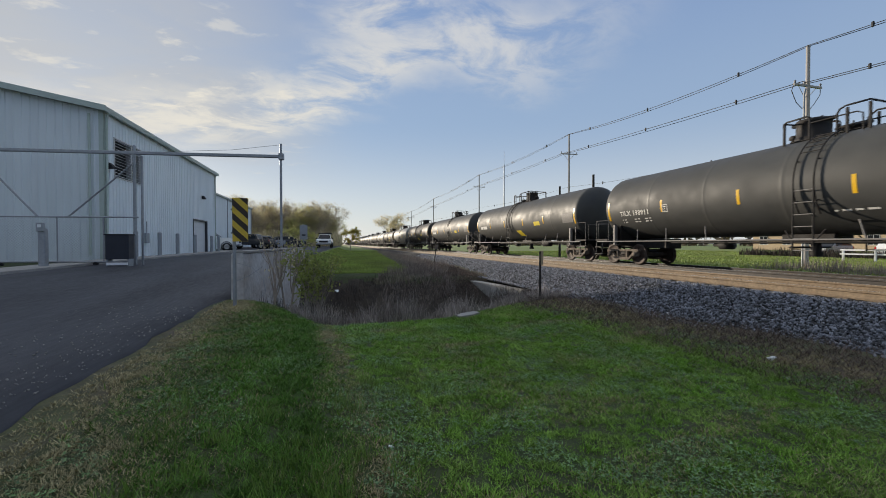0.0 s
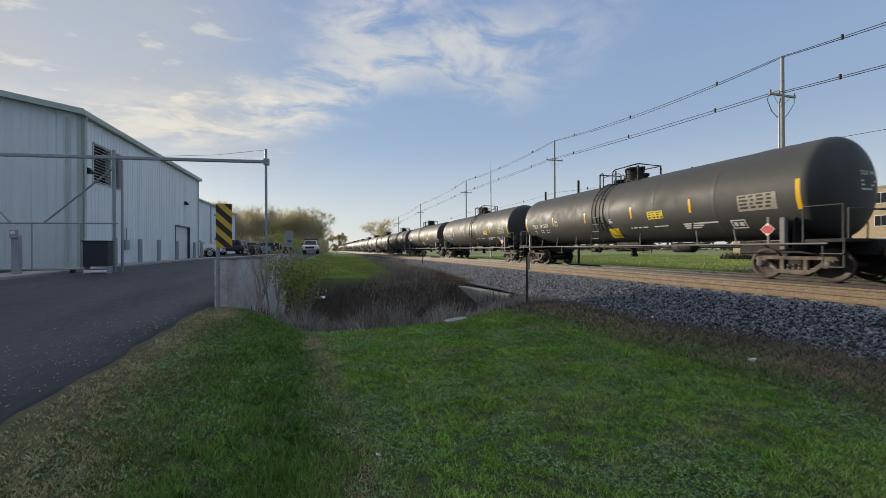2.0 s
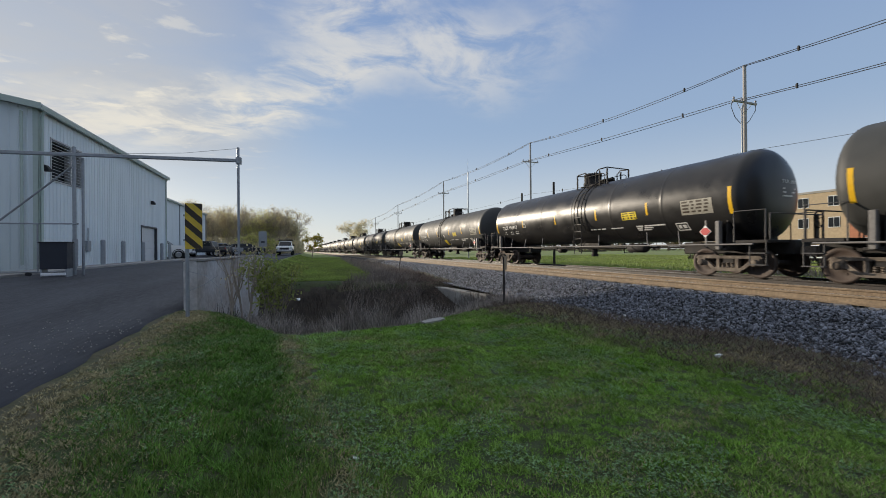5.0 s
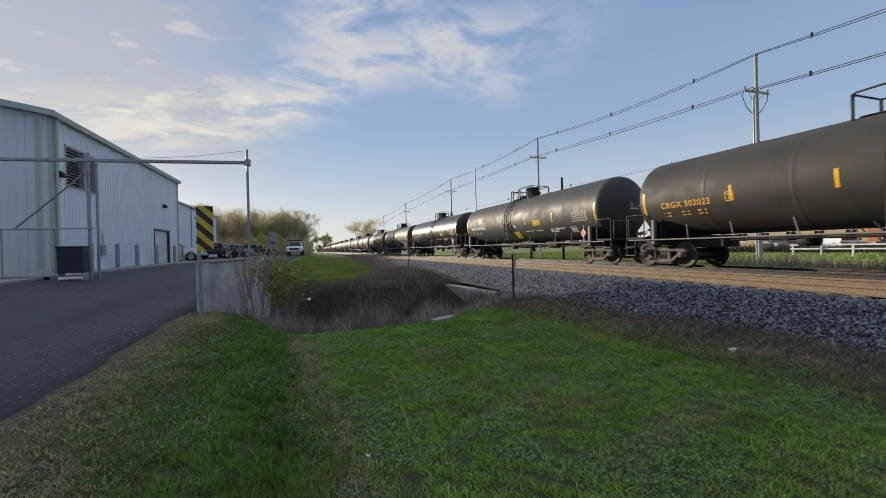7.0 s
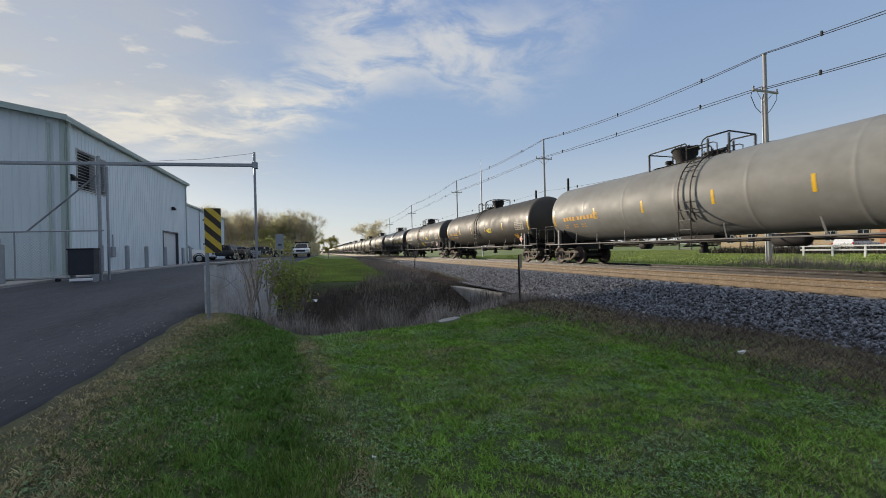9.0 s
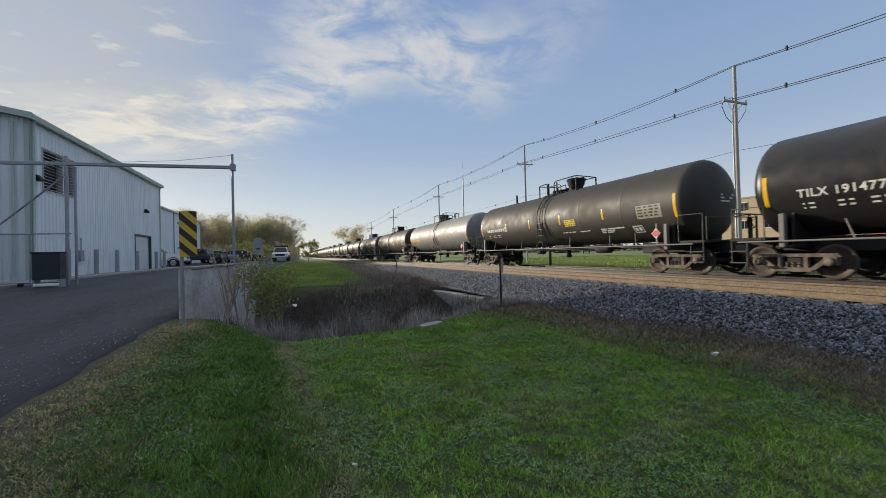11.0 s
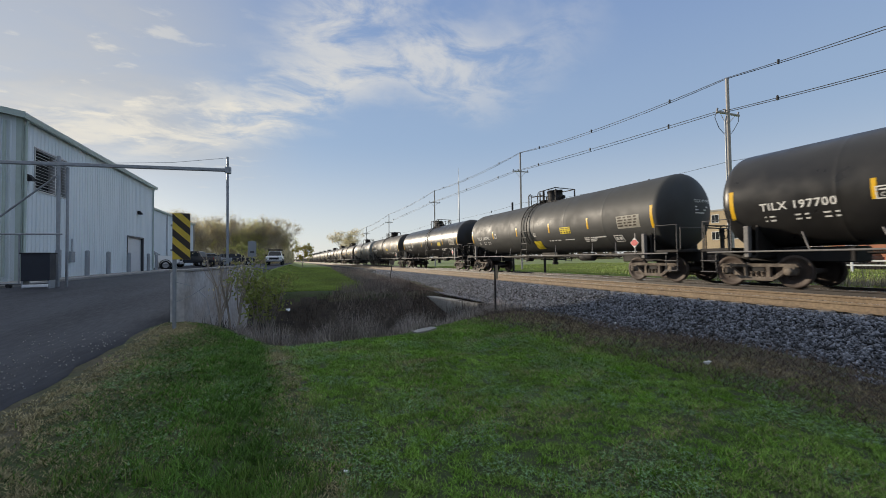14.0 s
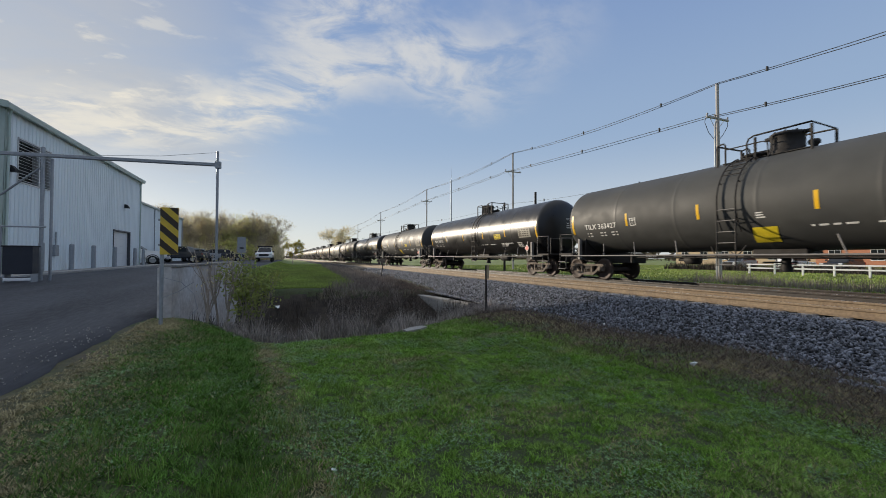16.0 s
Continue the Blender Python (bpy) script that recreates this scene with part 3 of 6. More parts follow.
def ladder(car, s, y0, y1):
    """Ladder from the sill up over the tank's flank to the platform."""
    pts = []
    for i in range(15):
        a = radians(-35 + 108 * i / 14)
        pts.append((s * (TANK_R + 0.09) * math.cos(a), TANK_Z + (TANK_R + 0.09) * math.sin(a)))
    low = [(s * 1.60, 0.72), (s * 1.60, 2.55)]
    g = Geo()
    for y in (y0, y1):
        g.tube([(x, y, z) for x, z in pts], 0.024, 6)
        g.tube([(x, y, z) for x, z in low], 0.024, 6)
        for a in (-20, 25, 60):
            c, d = math.cos(radians(a)), math.sin(radians(a))
            g.cyl((s * TANK_R * 0.99 * c, y, TANK_Z + TANK_R * 0.99 * d), (s * (TANK_R + 0.09) * c, y, TANK_Z + (TANK_R + 0.09) * d), 0.018, 6)
    for y, o in ((y0, -0.25), (y1, 0.25)):
        g.cyl((s * 1.60, y, 0.98), (s * 1.52, y + o, 1.35), 0.02, 6)
    lad = part("ladder", g, M["frame_black"], car, "black steel ladder")
    for z in (0.76, 1.10, 1.45, 1.80, 2.15, 2.50):
        part("rung", Geo().cyl((s * 1.60, y0, z), (s * 1.60, y1, z), 0.016, 6), M["rail_grey"], lad)
    for i in (9, 10, 11, 12, 13):
        x, z = pts[i]
        part("rung", Geo().cyl((x, y0, z), (x, y1, z), 0.016, 6), M["frame_black"], lad)


# places along the car of what stands on the tank's top, and of its ladder and amber strips
FITTINGS = {
    "wide": dict(ladder=(0.52, 1.08), front=1.62, low=1.36, tall=(0.70, -0.98), housing=-0.08, manway=0.82, valve=-0.72, bowl=False, strips=(-4.35, -1.42, 1.78, 4.74)),
    "narrow": dict(ladder=(-0.90, -0.38), front=0.50, low=-0.20, tall=(-0.88, -1.62), housing=0.10, manway=-0.90, valve=0.66, bowl=False, strips=(-4.62, -1.75, 1.35, 4.6)),
    "bowl": dict(ladder=(0.20, 0.68), front=1.69, low=0.93, tall=(0.29, -1.55), housing=-0.78, manway=0.30, valve=1.15, bowl=True, strips=(-4.24, -1.18, 1.65, 4.39)),
    "long": dict(ladder=(-0.77, -0.27), front=1.90, low=0.10, tall=(-0.53, -1.55), housing=0.72, manway=-0.52, valve=1.55, bowl=True, strips=(-4.43, -1.53, 1.55, 4.5)),
}


def make_car(name_paint, plan):
    """A general-service tank car, running towards +y; rail level is z = 0."""
    car = thing("tank_car", "tank car", "tank car", None, "cars of the train")
    n = 14
    head = [(TANK_R * math.sin(radians(90) * i / n) ** 0.84, SEAM + HEAD * max(math.cos(radians(90) * i / n), 0) ** 0.84) for i in range(n + 1)]
    prof = [(max(r, 0.004), h) for r, h in head]
    prof += [(TANK_R, SEAM - 0.03), (TANK_R, SEAM - 0.1)]
    for y in (5.3, 2.65, 0.0, -2.65, -5.3):
        prof += [(TANK_R, y + 0.12), (TANK_R, y + 0.03), (TANK_R + 0.003, y + 0.012), (TANK_R + 0.003, y - 0.012), (TANK_R, y - 0.03), (TANK_R, y - 0.12)]
    prof += [(TANK_R, 0.1 - SEAM), (TANK_R, 0.03 - SEAM)]
    prof += [(max(r, 0.004), -h) for r, h in reversed(head)]
    tank = part("tank", Geo().lathe(prof, Matrix.Translation((0, 0, TANK_Z)) @ ALONG_Y, 64), M[name_paint], car)
    # top fittings
    f = FITTINGS[plan]
    front, low, (ta, tb), hy, my = f["front"], f["low"], f["tall"], f["housing"], f["manway"]
    part("platform", Geo().box((-0.5, tb + 0.1, 4.175), (0.5, front - 0.05, 4.20), 0.004), M["frame_black"], car, "black grated platform")
    drum = [(0.0, 4.86), (0.40, 4.86), (0.44, 4.83), (0.45, 4.76), (0.43, 4.74), (0.43, 4.32), (0.46, 4.30), (0.46, 4.16)]
    if f["bowl"]:
        drum = [(0.0, 4.84), (0.46, 4.84), (0.50, 4.82), (0.51, 4.74), (0.47, 4.70), (0.44, 4.52), (0.36, 4.40), (0.33, 4.16)]
    dome = part("valve_housing", Geo().lathe(drum, Matrix.Translation((0, hy, 0)), 28), M["frame_black"], car, "dark cylindrical valve housing")
    for k in range(8):
        t = k * math.pi / 4 + 0.3
        part("lid_bolt", Geo().cyl((0.37 * math.cos(t), hy + 0.37 * math.sin(t), 4.84), (0.37 * math.cos(t), hy + 0.37 * math.sin(t), 4.89), 0.03, 8), M["frame_black"], dome)
    for e in (-1, 1):
        part("lid_lug", Geo().box((-0.07, hy + e * 0.42, 4.74), (0.07, hy + e * 0.60, 4.84), 0.02), M["frame_black"], dome)
    man = part("manway", Geo().lathe([(0.0, 4.42), (0.30, 4.41), (0.37, 4.38), (0.37, 4.33), (0.31, 4.32), (0.31, 4.16)], Matrix.Translation((0, my, 0)), 24).box((-0.06, my - 0.44, 4.37), (0.06, my + 0.44, 4.44), 0.015), M["frame_black"], car, "low bolted manway cover")
    for k in range(6):
        t = k * math.pi / 3 + 0.5
        part("eye_bolt", Geo().cyl((0.35 * math.cos(t), my + 0.35 * math.sin(t), 4.30), (0.35 * math.cos(t), my + 0.35 * math.sin(t), 4.47), 0.022, 6), M["frame_black"], man)
    part("relief_valve", Geo().lathe([(0.0, 4.50), (0.12, 4.50), (0.15, 4.46), (0.15, 4.38), (0.09, 4.34), (0.09, 4.16)], Matrix.Translation((0.05, f["valve"], 0)), 14), M["frame_black"], car)
    # pipe rails: a low hoop round the front of the platform and a taller one round its rear
    w, zf, zt = 0.66, 4.84, 4.86
    part("top_handrail", Geo().tube([(-w, low, 4.0), (-w, low, 4.76), (-w, low + 0.06, zf), (-w, front - 0.06, zf - 0.02), (-w, front, zf - 0.05), (w, front, zf - 0.05), (w, low + 0.06, zf), (w, low, 4.76), (w, low, 4.0)], 0.028, 6), M["frame_black"], car, "black pipe handrail")
    part("top_handrail", Geo().tube([(-w, ta, 4.0), (-w, ta, 4.68), (-w, ta - 0.06, 4.80), (-w, ta - 0.2, zt), (-w, tb, zt), (w, tb, zt - 0.04), (w, ta - 0.2, zt), (w, ta, 4.7), (w, ta, 4.0)], 0.028, 6), M["frame_black"], car, "black pipe handrail")
    for x in (-w, w):
        for y in (front, ta - 0.24, tb):
            part("rail_post", Geo().box((x - 0.03, y - 0.03, 3.98), (x + 0.03, y + 0.03, 4.80), 0.006), M["frame_black"], car)
        part("mid_rail", Geo().tube([(x, low + 0.02, 4.62), (x, ta - 0.45, 4.62), (x, ta - 0.58, 4.55), (x, ta - 0.6, 4.1)], 0.02, 6), M["frame_black"], car)
    for s in (-1, 1):
        ladder(car, s, *f["ladder"])
        rail = part("side_rail", Geo().tube([(s * 1.60, -8.6, 1.07), (s * 1.60, 8.6, 1.07)], 0.028, 8), M["rail_grey"], car, "long grey side handrail")
        for y in (-6.0, -4.6, -1.9, 2.6, 4.4, 6.0):
            part("rail_bracket", Geo().cyl((s * 1.59, y - 0.16, 1.06), (s * 1.30, y + 0.14, 1.60), 0.02, 6), M["rail_grey"], rail)
    # bottom outlet and skid
    part("bottom_outlet", Geo().box((-0.4, -0.75, 1.02), (0.4, 0.75, 1.3), 0.05).cyl((0, 0, 1.1), (0, 0, 0.62), 0.13, 16).cyl((-0.9, 0.15, 0.84), (0.9, 0.15, 0.84), 0.03, 8).cyl((0, 0, 0.7), (0, 0, 0.56), 0.17, 16), M["frame_black"], car)
    pipe = Geo().tube([(0.5, -6.5, 0.98), (0.5, 6.5, 0.98)], 0.025, 6).tube([(-0.35, -6.8, 1.0), (-0.35, 5.2, 1.0)], 0.03, 6)
    part("brake_pipe", pipe, M["frame_black"], car)
    part("air_reservoir", Geo().lathe([(0.0, -0.55), (0.14, -0.5), (0.2, -0.42), (0.2, 0.42), (0.14, 0.5), (0.0, 0.55)], pose(-0.55, -3.3, 0.98) @ ALONG_Y, 18), M["frame_black"], car)
    part("brake_cylinder", Geo().lathe([(0.0, -0.35), (0.17, -0.33), (0.17, 0.2), (0.06, 0.25), (0.06, 0.5)], pose(0.5, 3.4, 0.9) @ ALONG_Y, 16), M["frame_black"], car)
    for e in (-1, 1):
        yt = e * 7.46
        # stub sill, bolster saddle
        sill = Geo().box((-0.42, e * 5.4, 0.74), (0.42, e * 9.05, 1.18), 0.03)
        part("stub_sill", sill, M["frame_black"], car, "black steel stub sill")
        saddle = Geo()
        for dy in (-0.16, 0.16):
            arc = [(1.42 * math.sin(radians(a)), TANK_Z - (TANK_R + 0.02) * math.cos(radians(a))) for a in np.linspace(-62, 62, 15)]
            saddle.prism([(x, yt + dy - 0.03, z) for x, z in arc] + [(1.30, yt + dy - 0.03, 0.92), (-1.30, yt + dy - 0.03, 0.92)], (0, 0.06, 0))
        saddle.box((-1.42, yt - 0.22, 0.86), (1.42, yt + 0.22, 0.96), 0.02)
        part("saddle", saddle, M["frame_black"], car)
        for s in (-1, 1):
            part("side_post", Geo().box((s * 1.36, yt - 0.07, 0.9), (s * 1.52, yt + 0.07, 1.86), 0.015), M["rail_grey"], car)
        # end platform with handrails and steps
        pf = Geo().box((-1.47, e * 8.0, 1.10), (1.47, e * 8.93, 1.2), 0.015)
        part("end_platform", pf, M["frame_black"], car, "black steel end platform")
        hr = Geo()
        hr.tube([(-1.44, e * 7.95, 1.12), (-1.44, e * 7.95, 2.12), (-1.44, e * 8.86, 2.12), (-1.44, e * 8.86, 1.12)], 0.022, 6)
        hr.tube([(1.44, e * 7.95, 1.12), (1.44, e * 7.95, 2.12), (1.44, e * 8.86, 2.12), (1.44, e * 8.86, 1.12)], 0.022, 6)
        hr.tube([(-1.30, e * 8.9, 1.12), (-1.30, e * 8.9, 2.0), (1.30, e * 8.9, 2.0), (1.30, e * 8.9, 1.12)], 0.022, 6)
        part("end_handrail", hr, M["step_grey"], car, "grey pipe handrail")
        for s in (-1, 1):
            st = Geo()
            for y in (e * 8.42, e * 8.88):
                st.tube([(s * 1.45, y, 1.15), (s * 1.45, y, 0.42)], 0.02, 6)
            st.box((s * 1.37, e * 8.40, 0.42), (s * 1.53, e * 8.90, 0.45)).box((s * 1.37, e * 8.40, 0.78), (s * 1.53, e * 8.90, 0.81))
            part("sill_step", st, M["step_grey"], car)
        cp = Geo().box((-0.12, e * 9.0, 0.74), (0.12, e * 9.24, 0.98), 0.03)
        cp.prism([(-0.20, e * 9.22, 0.70), (0.22, e * 9.22, 0.70), (0.24, e * 9.34, 0.70), (0.10, e * 9.42, 0.70), (0.02, e * 9.30, 0.70), (-0.16, e * 9.36, 0.70)], (0, 0, 0.3))
        part("coupler", cp, M["truck"], car, "rusty knuckle coupler")
        hose = Geo().tube([(0.38, e * 9.0, 0.80), (0.42, e * 9.15, 0.62), (0.36, e * 9.28, 0.46), (0.2, e * 9.33, 0.42)], 0.028, 8)
        part("air_hose", hose, M["rubber"], car)
        make_truck(car, yt)
    # hand brake wheel at the trailing end
    bw = Geo().tube([(0.95 + 0.26 * math.cos(t), -8.98, 1.85 + 0.26 * math.sin(t)) for t in np.linspace(0, 2 * math.pi, 20, endpoint=False)], 0.018, 6, closed=True)
    for k in range(4):
        t = k * math.pi / 2 + 0.4
        bw.cyl((0.95, -8.96, 1.85), (0.95 + 0.26 * math.cos(t), -8.98, 1.85 + 0.26 * math.sin(t)), 0.012, 6)
    bw.box((0.85, -8.95, 1.2), (1.05, -8.88, 2.0), 0.02)
    part("brake_wheel", bw, M["frame_black"], car, "spoked hand-brake wheel")
    # reflective strips on the camera's side
    edge = decal(-0.06, 0.06, 2.07, 2.95).mesh("strip", M["yellow"])
    short = decal(-0.05, 0.05, 2.28, 2.78).mesh("strip", M["yellow"])
    for y in (-7.86, 7.86):
        part("reflective_strip", edge, None, car, "amber reflective strip", pose(0, y, 0))
    for y in f["strips"]:
        part("reflective_strip", short, None, car, "amber reflective strip", pose(0, y, 0))
    return car


LABEL_AT = {"wide": -2.32, "narrow": -3.3, "bowl": -1.55, "long": -2.3}


def stencils(car, number, ink, plan, patch=None, sign="lemon", grey_panel=True, bars2=True, size=0.30):
    if number:
        part("reporting_mark", side_text(number, 7.08, 2.26, size), M[ink], car, "stencilled reporting mark")
        part("end_mark", end_text(number, 0.10, 3.05, 0.17), M[ink], car)
    else:
        part("reporting_mark", text_bars(7.0, 2.50, [(0.17, 0.17, 0.17, 0.17, 0.02, 0.17, 0.17, 0.17, 0.17, 0.17)], 0.19, 0.3), M[ink], car, "faded stencilled reporting mark")
    for at, words in ((7.0, (0.04, 0.13)), (6.25, (0.13, 0.10)), (5.62, (0.15, 0.09))):
        part("load_limit", text_bars(at, 2.10, [words, words], 0.042, 0.115), M[ink], car, "small stencilled lines")
    b = Geo()
    for q in (decal(4.30, 4.58, 2.55, 2.58), decal(4.30, 4.58, 2.27, 2.30), decal(4.30, 4.33, 2.27, 2.58), decal(4.55, 4.58, 2.27, 2.58), decal(4.37, 4.51, 2.47, 2.51)):
        b.add(q.v, q.f)
    part("stencilled_box", b, M[ink], car)
    part("box_letter", side_text("C", 4.49, 2.33, 0.13), M[ink], car)
    if grey_panel:
        pn = part("test_data_panel", decal(-7.28, -6.12, 2.15, 2.67), M["data_plate"], car, "pale stencilled test data table")
        rows = [(0.22, 0.14, 0.2, 0.14), (0.28, 0.10, 0.2, 0.14), (0.24, 0.1, 0.2, 0.14), (0.26, 0.14, 0.12, 0.14)]
        g = text_bars(-6.17, 2.63, rows, 0.06, 0.115)
        g.v = [(x - 0.004, y, z) for x, y, z in g.v]
        part("table_print", g, M["sign_black"], pn, "dark rows of print")
        g = Geo()
        for q in (decal(-6.20, -5.72, 1.87, 1.90), decal(-6.20, -5.72, 1.62, 1.65), decal(-5.75, -5.72, 1.62, 1.90), decal(-6.20, -6.17, 1.62, 1.90), decal(-6.12, -5.98, 1.70, 1.82), decal(-5.92, -5.80, 1.70, 1.82)):
            g.add(q.v, q.f)
        part("outlined_box", g, M[ink], car, "white outlined stencil box")
    if sign:
        y = LABEL_AT[plan]
        pl = part("label_plate", decal(y - 0.78, y, 2.17, 2.49), M[sign], car, "yellow printed label")
        bars = text_bars(y - 0.05, 2.45, [(0.30, 0.29), (0.12, 0.11, 0.14, 0.04)], 0.035, 0.09)
        q = text_bars(y - 0.05, 2.27, [(0.09, -0.02, 0.09, 0.09, 0.09)], 0.07, 0.08)
        bars.add(q.v, q.f)
        bars.v = [(x - 0.003, yy, z) for x, yy, z in bars.v]
        part("label_print", bars, M["sign_black"], pl)
    if patch:
        part("yellow_patch", decal(-0.42, 0.24, 1.46, 1.90, 0.006, -0.10), M["lemon"], car, "slanted bright yellow patch")
        part("patch_note", text_bars(0.05, 2.34, [(0.18,), (0.20,), (0.24,)], 0.035, 0.07), M[ink], car)
    if bars2:
        part("side_lines", text_bars(-1.2, 1.89, [(0.08, 0.20, 0.16, 0.24)], 0.045, 0.1), M[ink], car)
        part("hose_line", text_bars(-2.5, 1.88, [(0.70,)], 0.035, 0.1), M[ink], car)
        part("class_lines", text_bars(-3.9, 1.90, [(0.34, 0.95), (0.28, 0.42), (0.22, 0.36)], 0.045, 0.075), M[ink], car)
    g = Geo()
    for r, w in enumerate((0.8, 0.7, 0.55)):
        x0, z0 = 0.12, 2.90 - r * 0.12
        pts = []
        for x, z in ((x0, z0), (x0 + w, z0), (x0 + w, z0 - 0.05), (x0, z0 - 0.05)):
            rr = math.hypot(x, z - TANK_Z) / TANK_R
            pts.append((x, -SEAM - HEAD * head_depth(rr) - 0.010, z))
        g.add(pts, [(0, 1, 2, 3)])
    part("end_lines", g, M[ink], car)
    # hazard placard on its holder
    a = Vector((-1.50, -7.05, 1.52))
    holder = part("placard_holder", Geo().box((-1.49, -7.08, 1.0), (-1.46, -7.02, 1.9)), M["rail_grey"], car)
    q = 0.21
    part("placard", Geo().prism([a + Vector((0, q, 0)), a + Vector((0, 0, q)), a + Vector((0, -q, 0)), a + Vector((0, 0, -q))], (-0.008, 0, 0)), M["white"], holder, "red and white diamond hazard placard")
    q = 0.185
    a.x -= 0.011
    part("placard_face", Geo().prism([a + Vector((0, q, 0)), a + Vector((0, q * 0.35, q * 0.65)), a + Vector((0, -q * 0.35, q * 0.65)), a + Vector((0, -q, 0)), a + Vector((0, -q * 0.35, -q * 0.65)), a + Vector((0, q * 0.35, -q * 0.65))], (-0.004, 0, 0)), M["red"], holder)


SPEED, PITCH, FIRST = 12.75, 18.69, 8.92
base_car = {}
for paint, plan in (("charcoal", "wide"), ("charcoal", "narrow"), ("black", "narrow"), ("brownblack", "bowl"), ("palegrey", "long")):
    base_car[paint, plan] = make_car(paint, plan)
PLAN = {"black": "narrow", "brownblack": "bowl", "palegrey": "long"}
LABELS = {"charcoal": "weathered charcoal tank car with amber reflective strips, running on the track",
          "black": "glossy black tank car with amber reflective strips, running on the track",
          "brownblack": "faded brown-black tank car with amber reflective strips, running on the track",
          "palegrey": "pale grey tank car with orange stencilling, running on the track"}
CONSIST = [  # paint, number, ink, patch
    ("charcoal", "TILX 198911", "white", False), ("charcoal", "TILX 191503", "white", True), ("charcoal", "TILX 363369", "white", True),
    ("black", "TILX 198917", "white", False), ("charcoal", "", "white", True), ("brownblack", "CRGX 302023", "orange", False),
    ("palegrey", "", "orange", False), ("brownblack", "", "white", False), ("black", "TILX 191477", "white", False),
    ("charcoal", "TILX 197742", "white", True), ("black", "TILX 197700", "white", False), ("charcoal", "TILX 363427", "white", True)]
AHEAD = ["charcoal", "charcoal", "brownblack", "palegrey", "brownblack", "palegrey", "charcoal", "palegrey", "black", "charcoal", "black", "palegrey",
         "brownblack", "charcoal", "palegrey", "brownblack", "charcoal", "black", "palegrey", "charcoal", "brownblack", "black", "charcoal", "palegrey"]
train, near_cars = [], []
order = [(i, *c) for i, c in enumerate(CONSIST)] + [(-1 - i, p, None, "white", False) for i, p in enumerate(AHEAD)]
for slot, paint, number, ink, patch in order:
    plan = PLAN.get(paint, "narrow" if slot in (0, -2, -7) else "wide")
    car = copy_thing(base_car[paint, plan], pose(TRAIN_X, FIRST - slot * PITCH - (0.15 if slot > 8 else 0), 0))
    tagged(car, LABELS[paint])
    if number is not None:
        near_cars.append(car)
        stencils(car, number, ink, "narrow" if slot == 11 else plan, patch=patch, sign=None if paint == "palegrey" else "lemon", grey_panel=paint != "palegrey", bars2=ink == "white")
    elif slot > -7:
        part("label_plate", decal(-3.85, -3.05, 2.20, 2.46), M["lemon"], car, "yellow printed label")
        part("reporting_mark", text_bars(7.0, 2.5, [(0.5, 0.9)], 0.24, 0.3), M["white"], car)
        part("test_data_panel", decal(-7.7, -6.6, 2.2, 2.74), M["rail_grey"], car)
        if slot % 2:
            part("yellow_patch", decal(-0.80, -0.05, 1.54, 1.95, 0.006, 0.30), M["lemon"], car, "slanted bright yellow patch")
    train.append((car, FIRST - slot * PITCH - (0.15 if slot > 8 else 0)))
for car in base_car.values():
    for o in (*car.children_recursive, car):
        bpy.data.objects.remove(o)


# ---------- steel shed beside the road ----------
M["white_door"] = material("white_door_enamel", (0.66, 0.68, 0.69), 0.45, vary=0.05, scale=3)
M["dark_trim"] = material("dark_trim", (0.05, 0.055, 0.065), 0.5, vary=0.1, scale=5)
M["beige"] = material("beige_enamel", (0.45, 0.38, 0.26), 0.5, vary=0.08, scale=4)
M["brick_tan"] = material("tan_masonry", (0.42, 0.33, 0.22), 0.9, vary=0.15, scale=3)
M["brick_red"] = material("orange_red_brick", (0.40, 0.17, 0.10), 0.9, vary=0.15, scale=3)
def ribbed(y0, y1, z0, z1, zslope=0.0):
    """A sheet-steel cladding panel with three raised ribs, standing in the plane x = 0; y across, facing +x."""
    w, prof = y1 - y0, []
    ribs = 3
    for i in range(ribs):
        a = y0 + w * i / ribs
        s = w / ribs
        prof += [(0.0, a + 0.004), (0.0, a + s * 0.66), (0.028, a + s * 0.74), (0.028, a + s * 0.88), (0.0, a + s * 0.96)]
    prof.append((0.0, y1 - 0.004))
    g, k = Geo(), len(prof)
    vs = [(x, y, z0) for x, y in prof] + [(x, y, z1 + zslope * (y - y0)) for x, y in prof]
    vs += [(-0.03, prof[0][1], z0), (-0.03, prof[-1][1], z0), (-0.03, prof[0][1], z1), (-0.03, prof[-1][1], z1 + zslope * w)]
    fs = [(i, i + 1, k + i + 1, k + i) for i in range(k - 1)]
    fs += [(2 * k, 0, k, 2 * k + 2), (k - 1, 2 * k + 1, 2 * k + 3, 2 * k - 1)]
    return g.add(vs, fs)


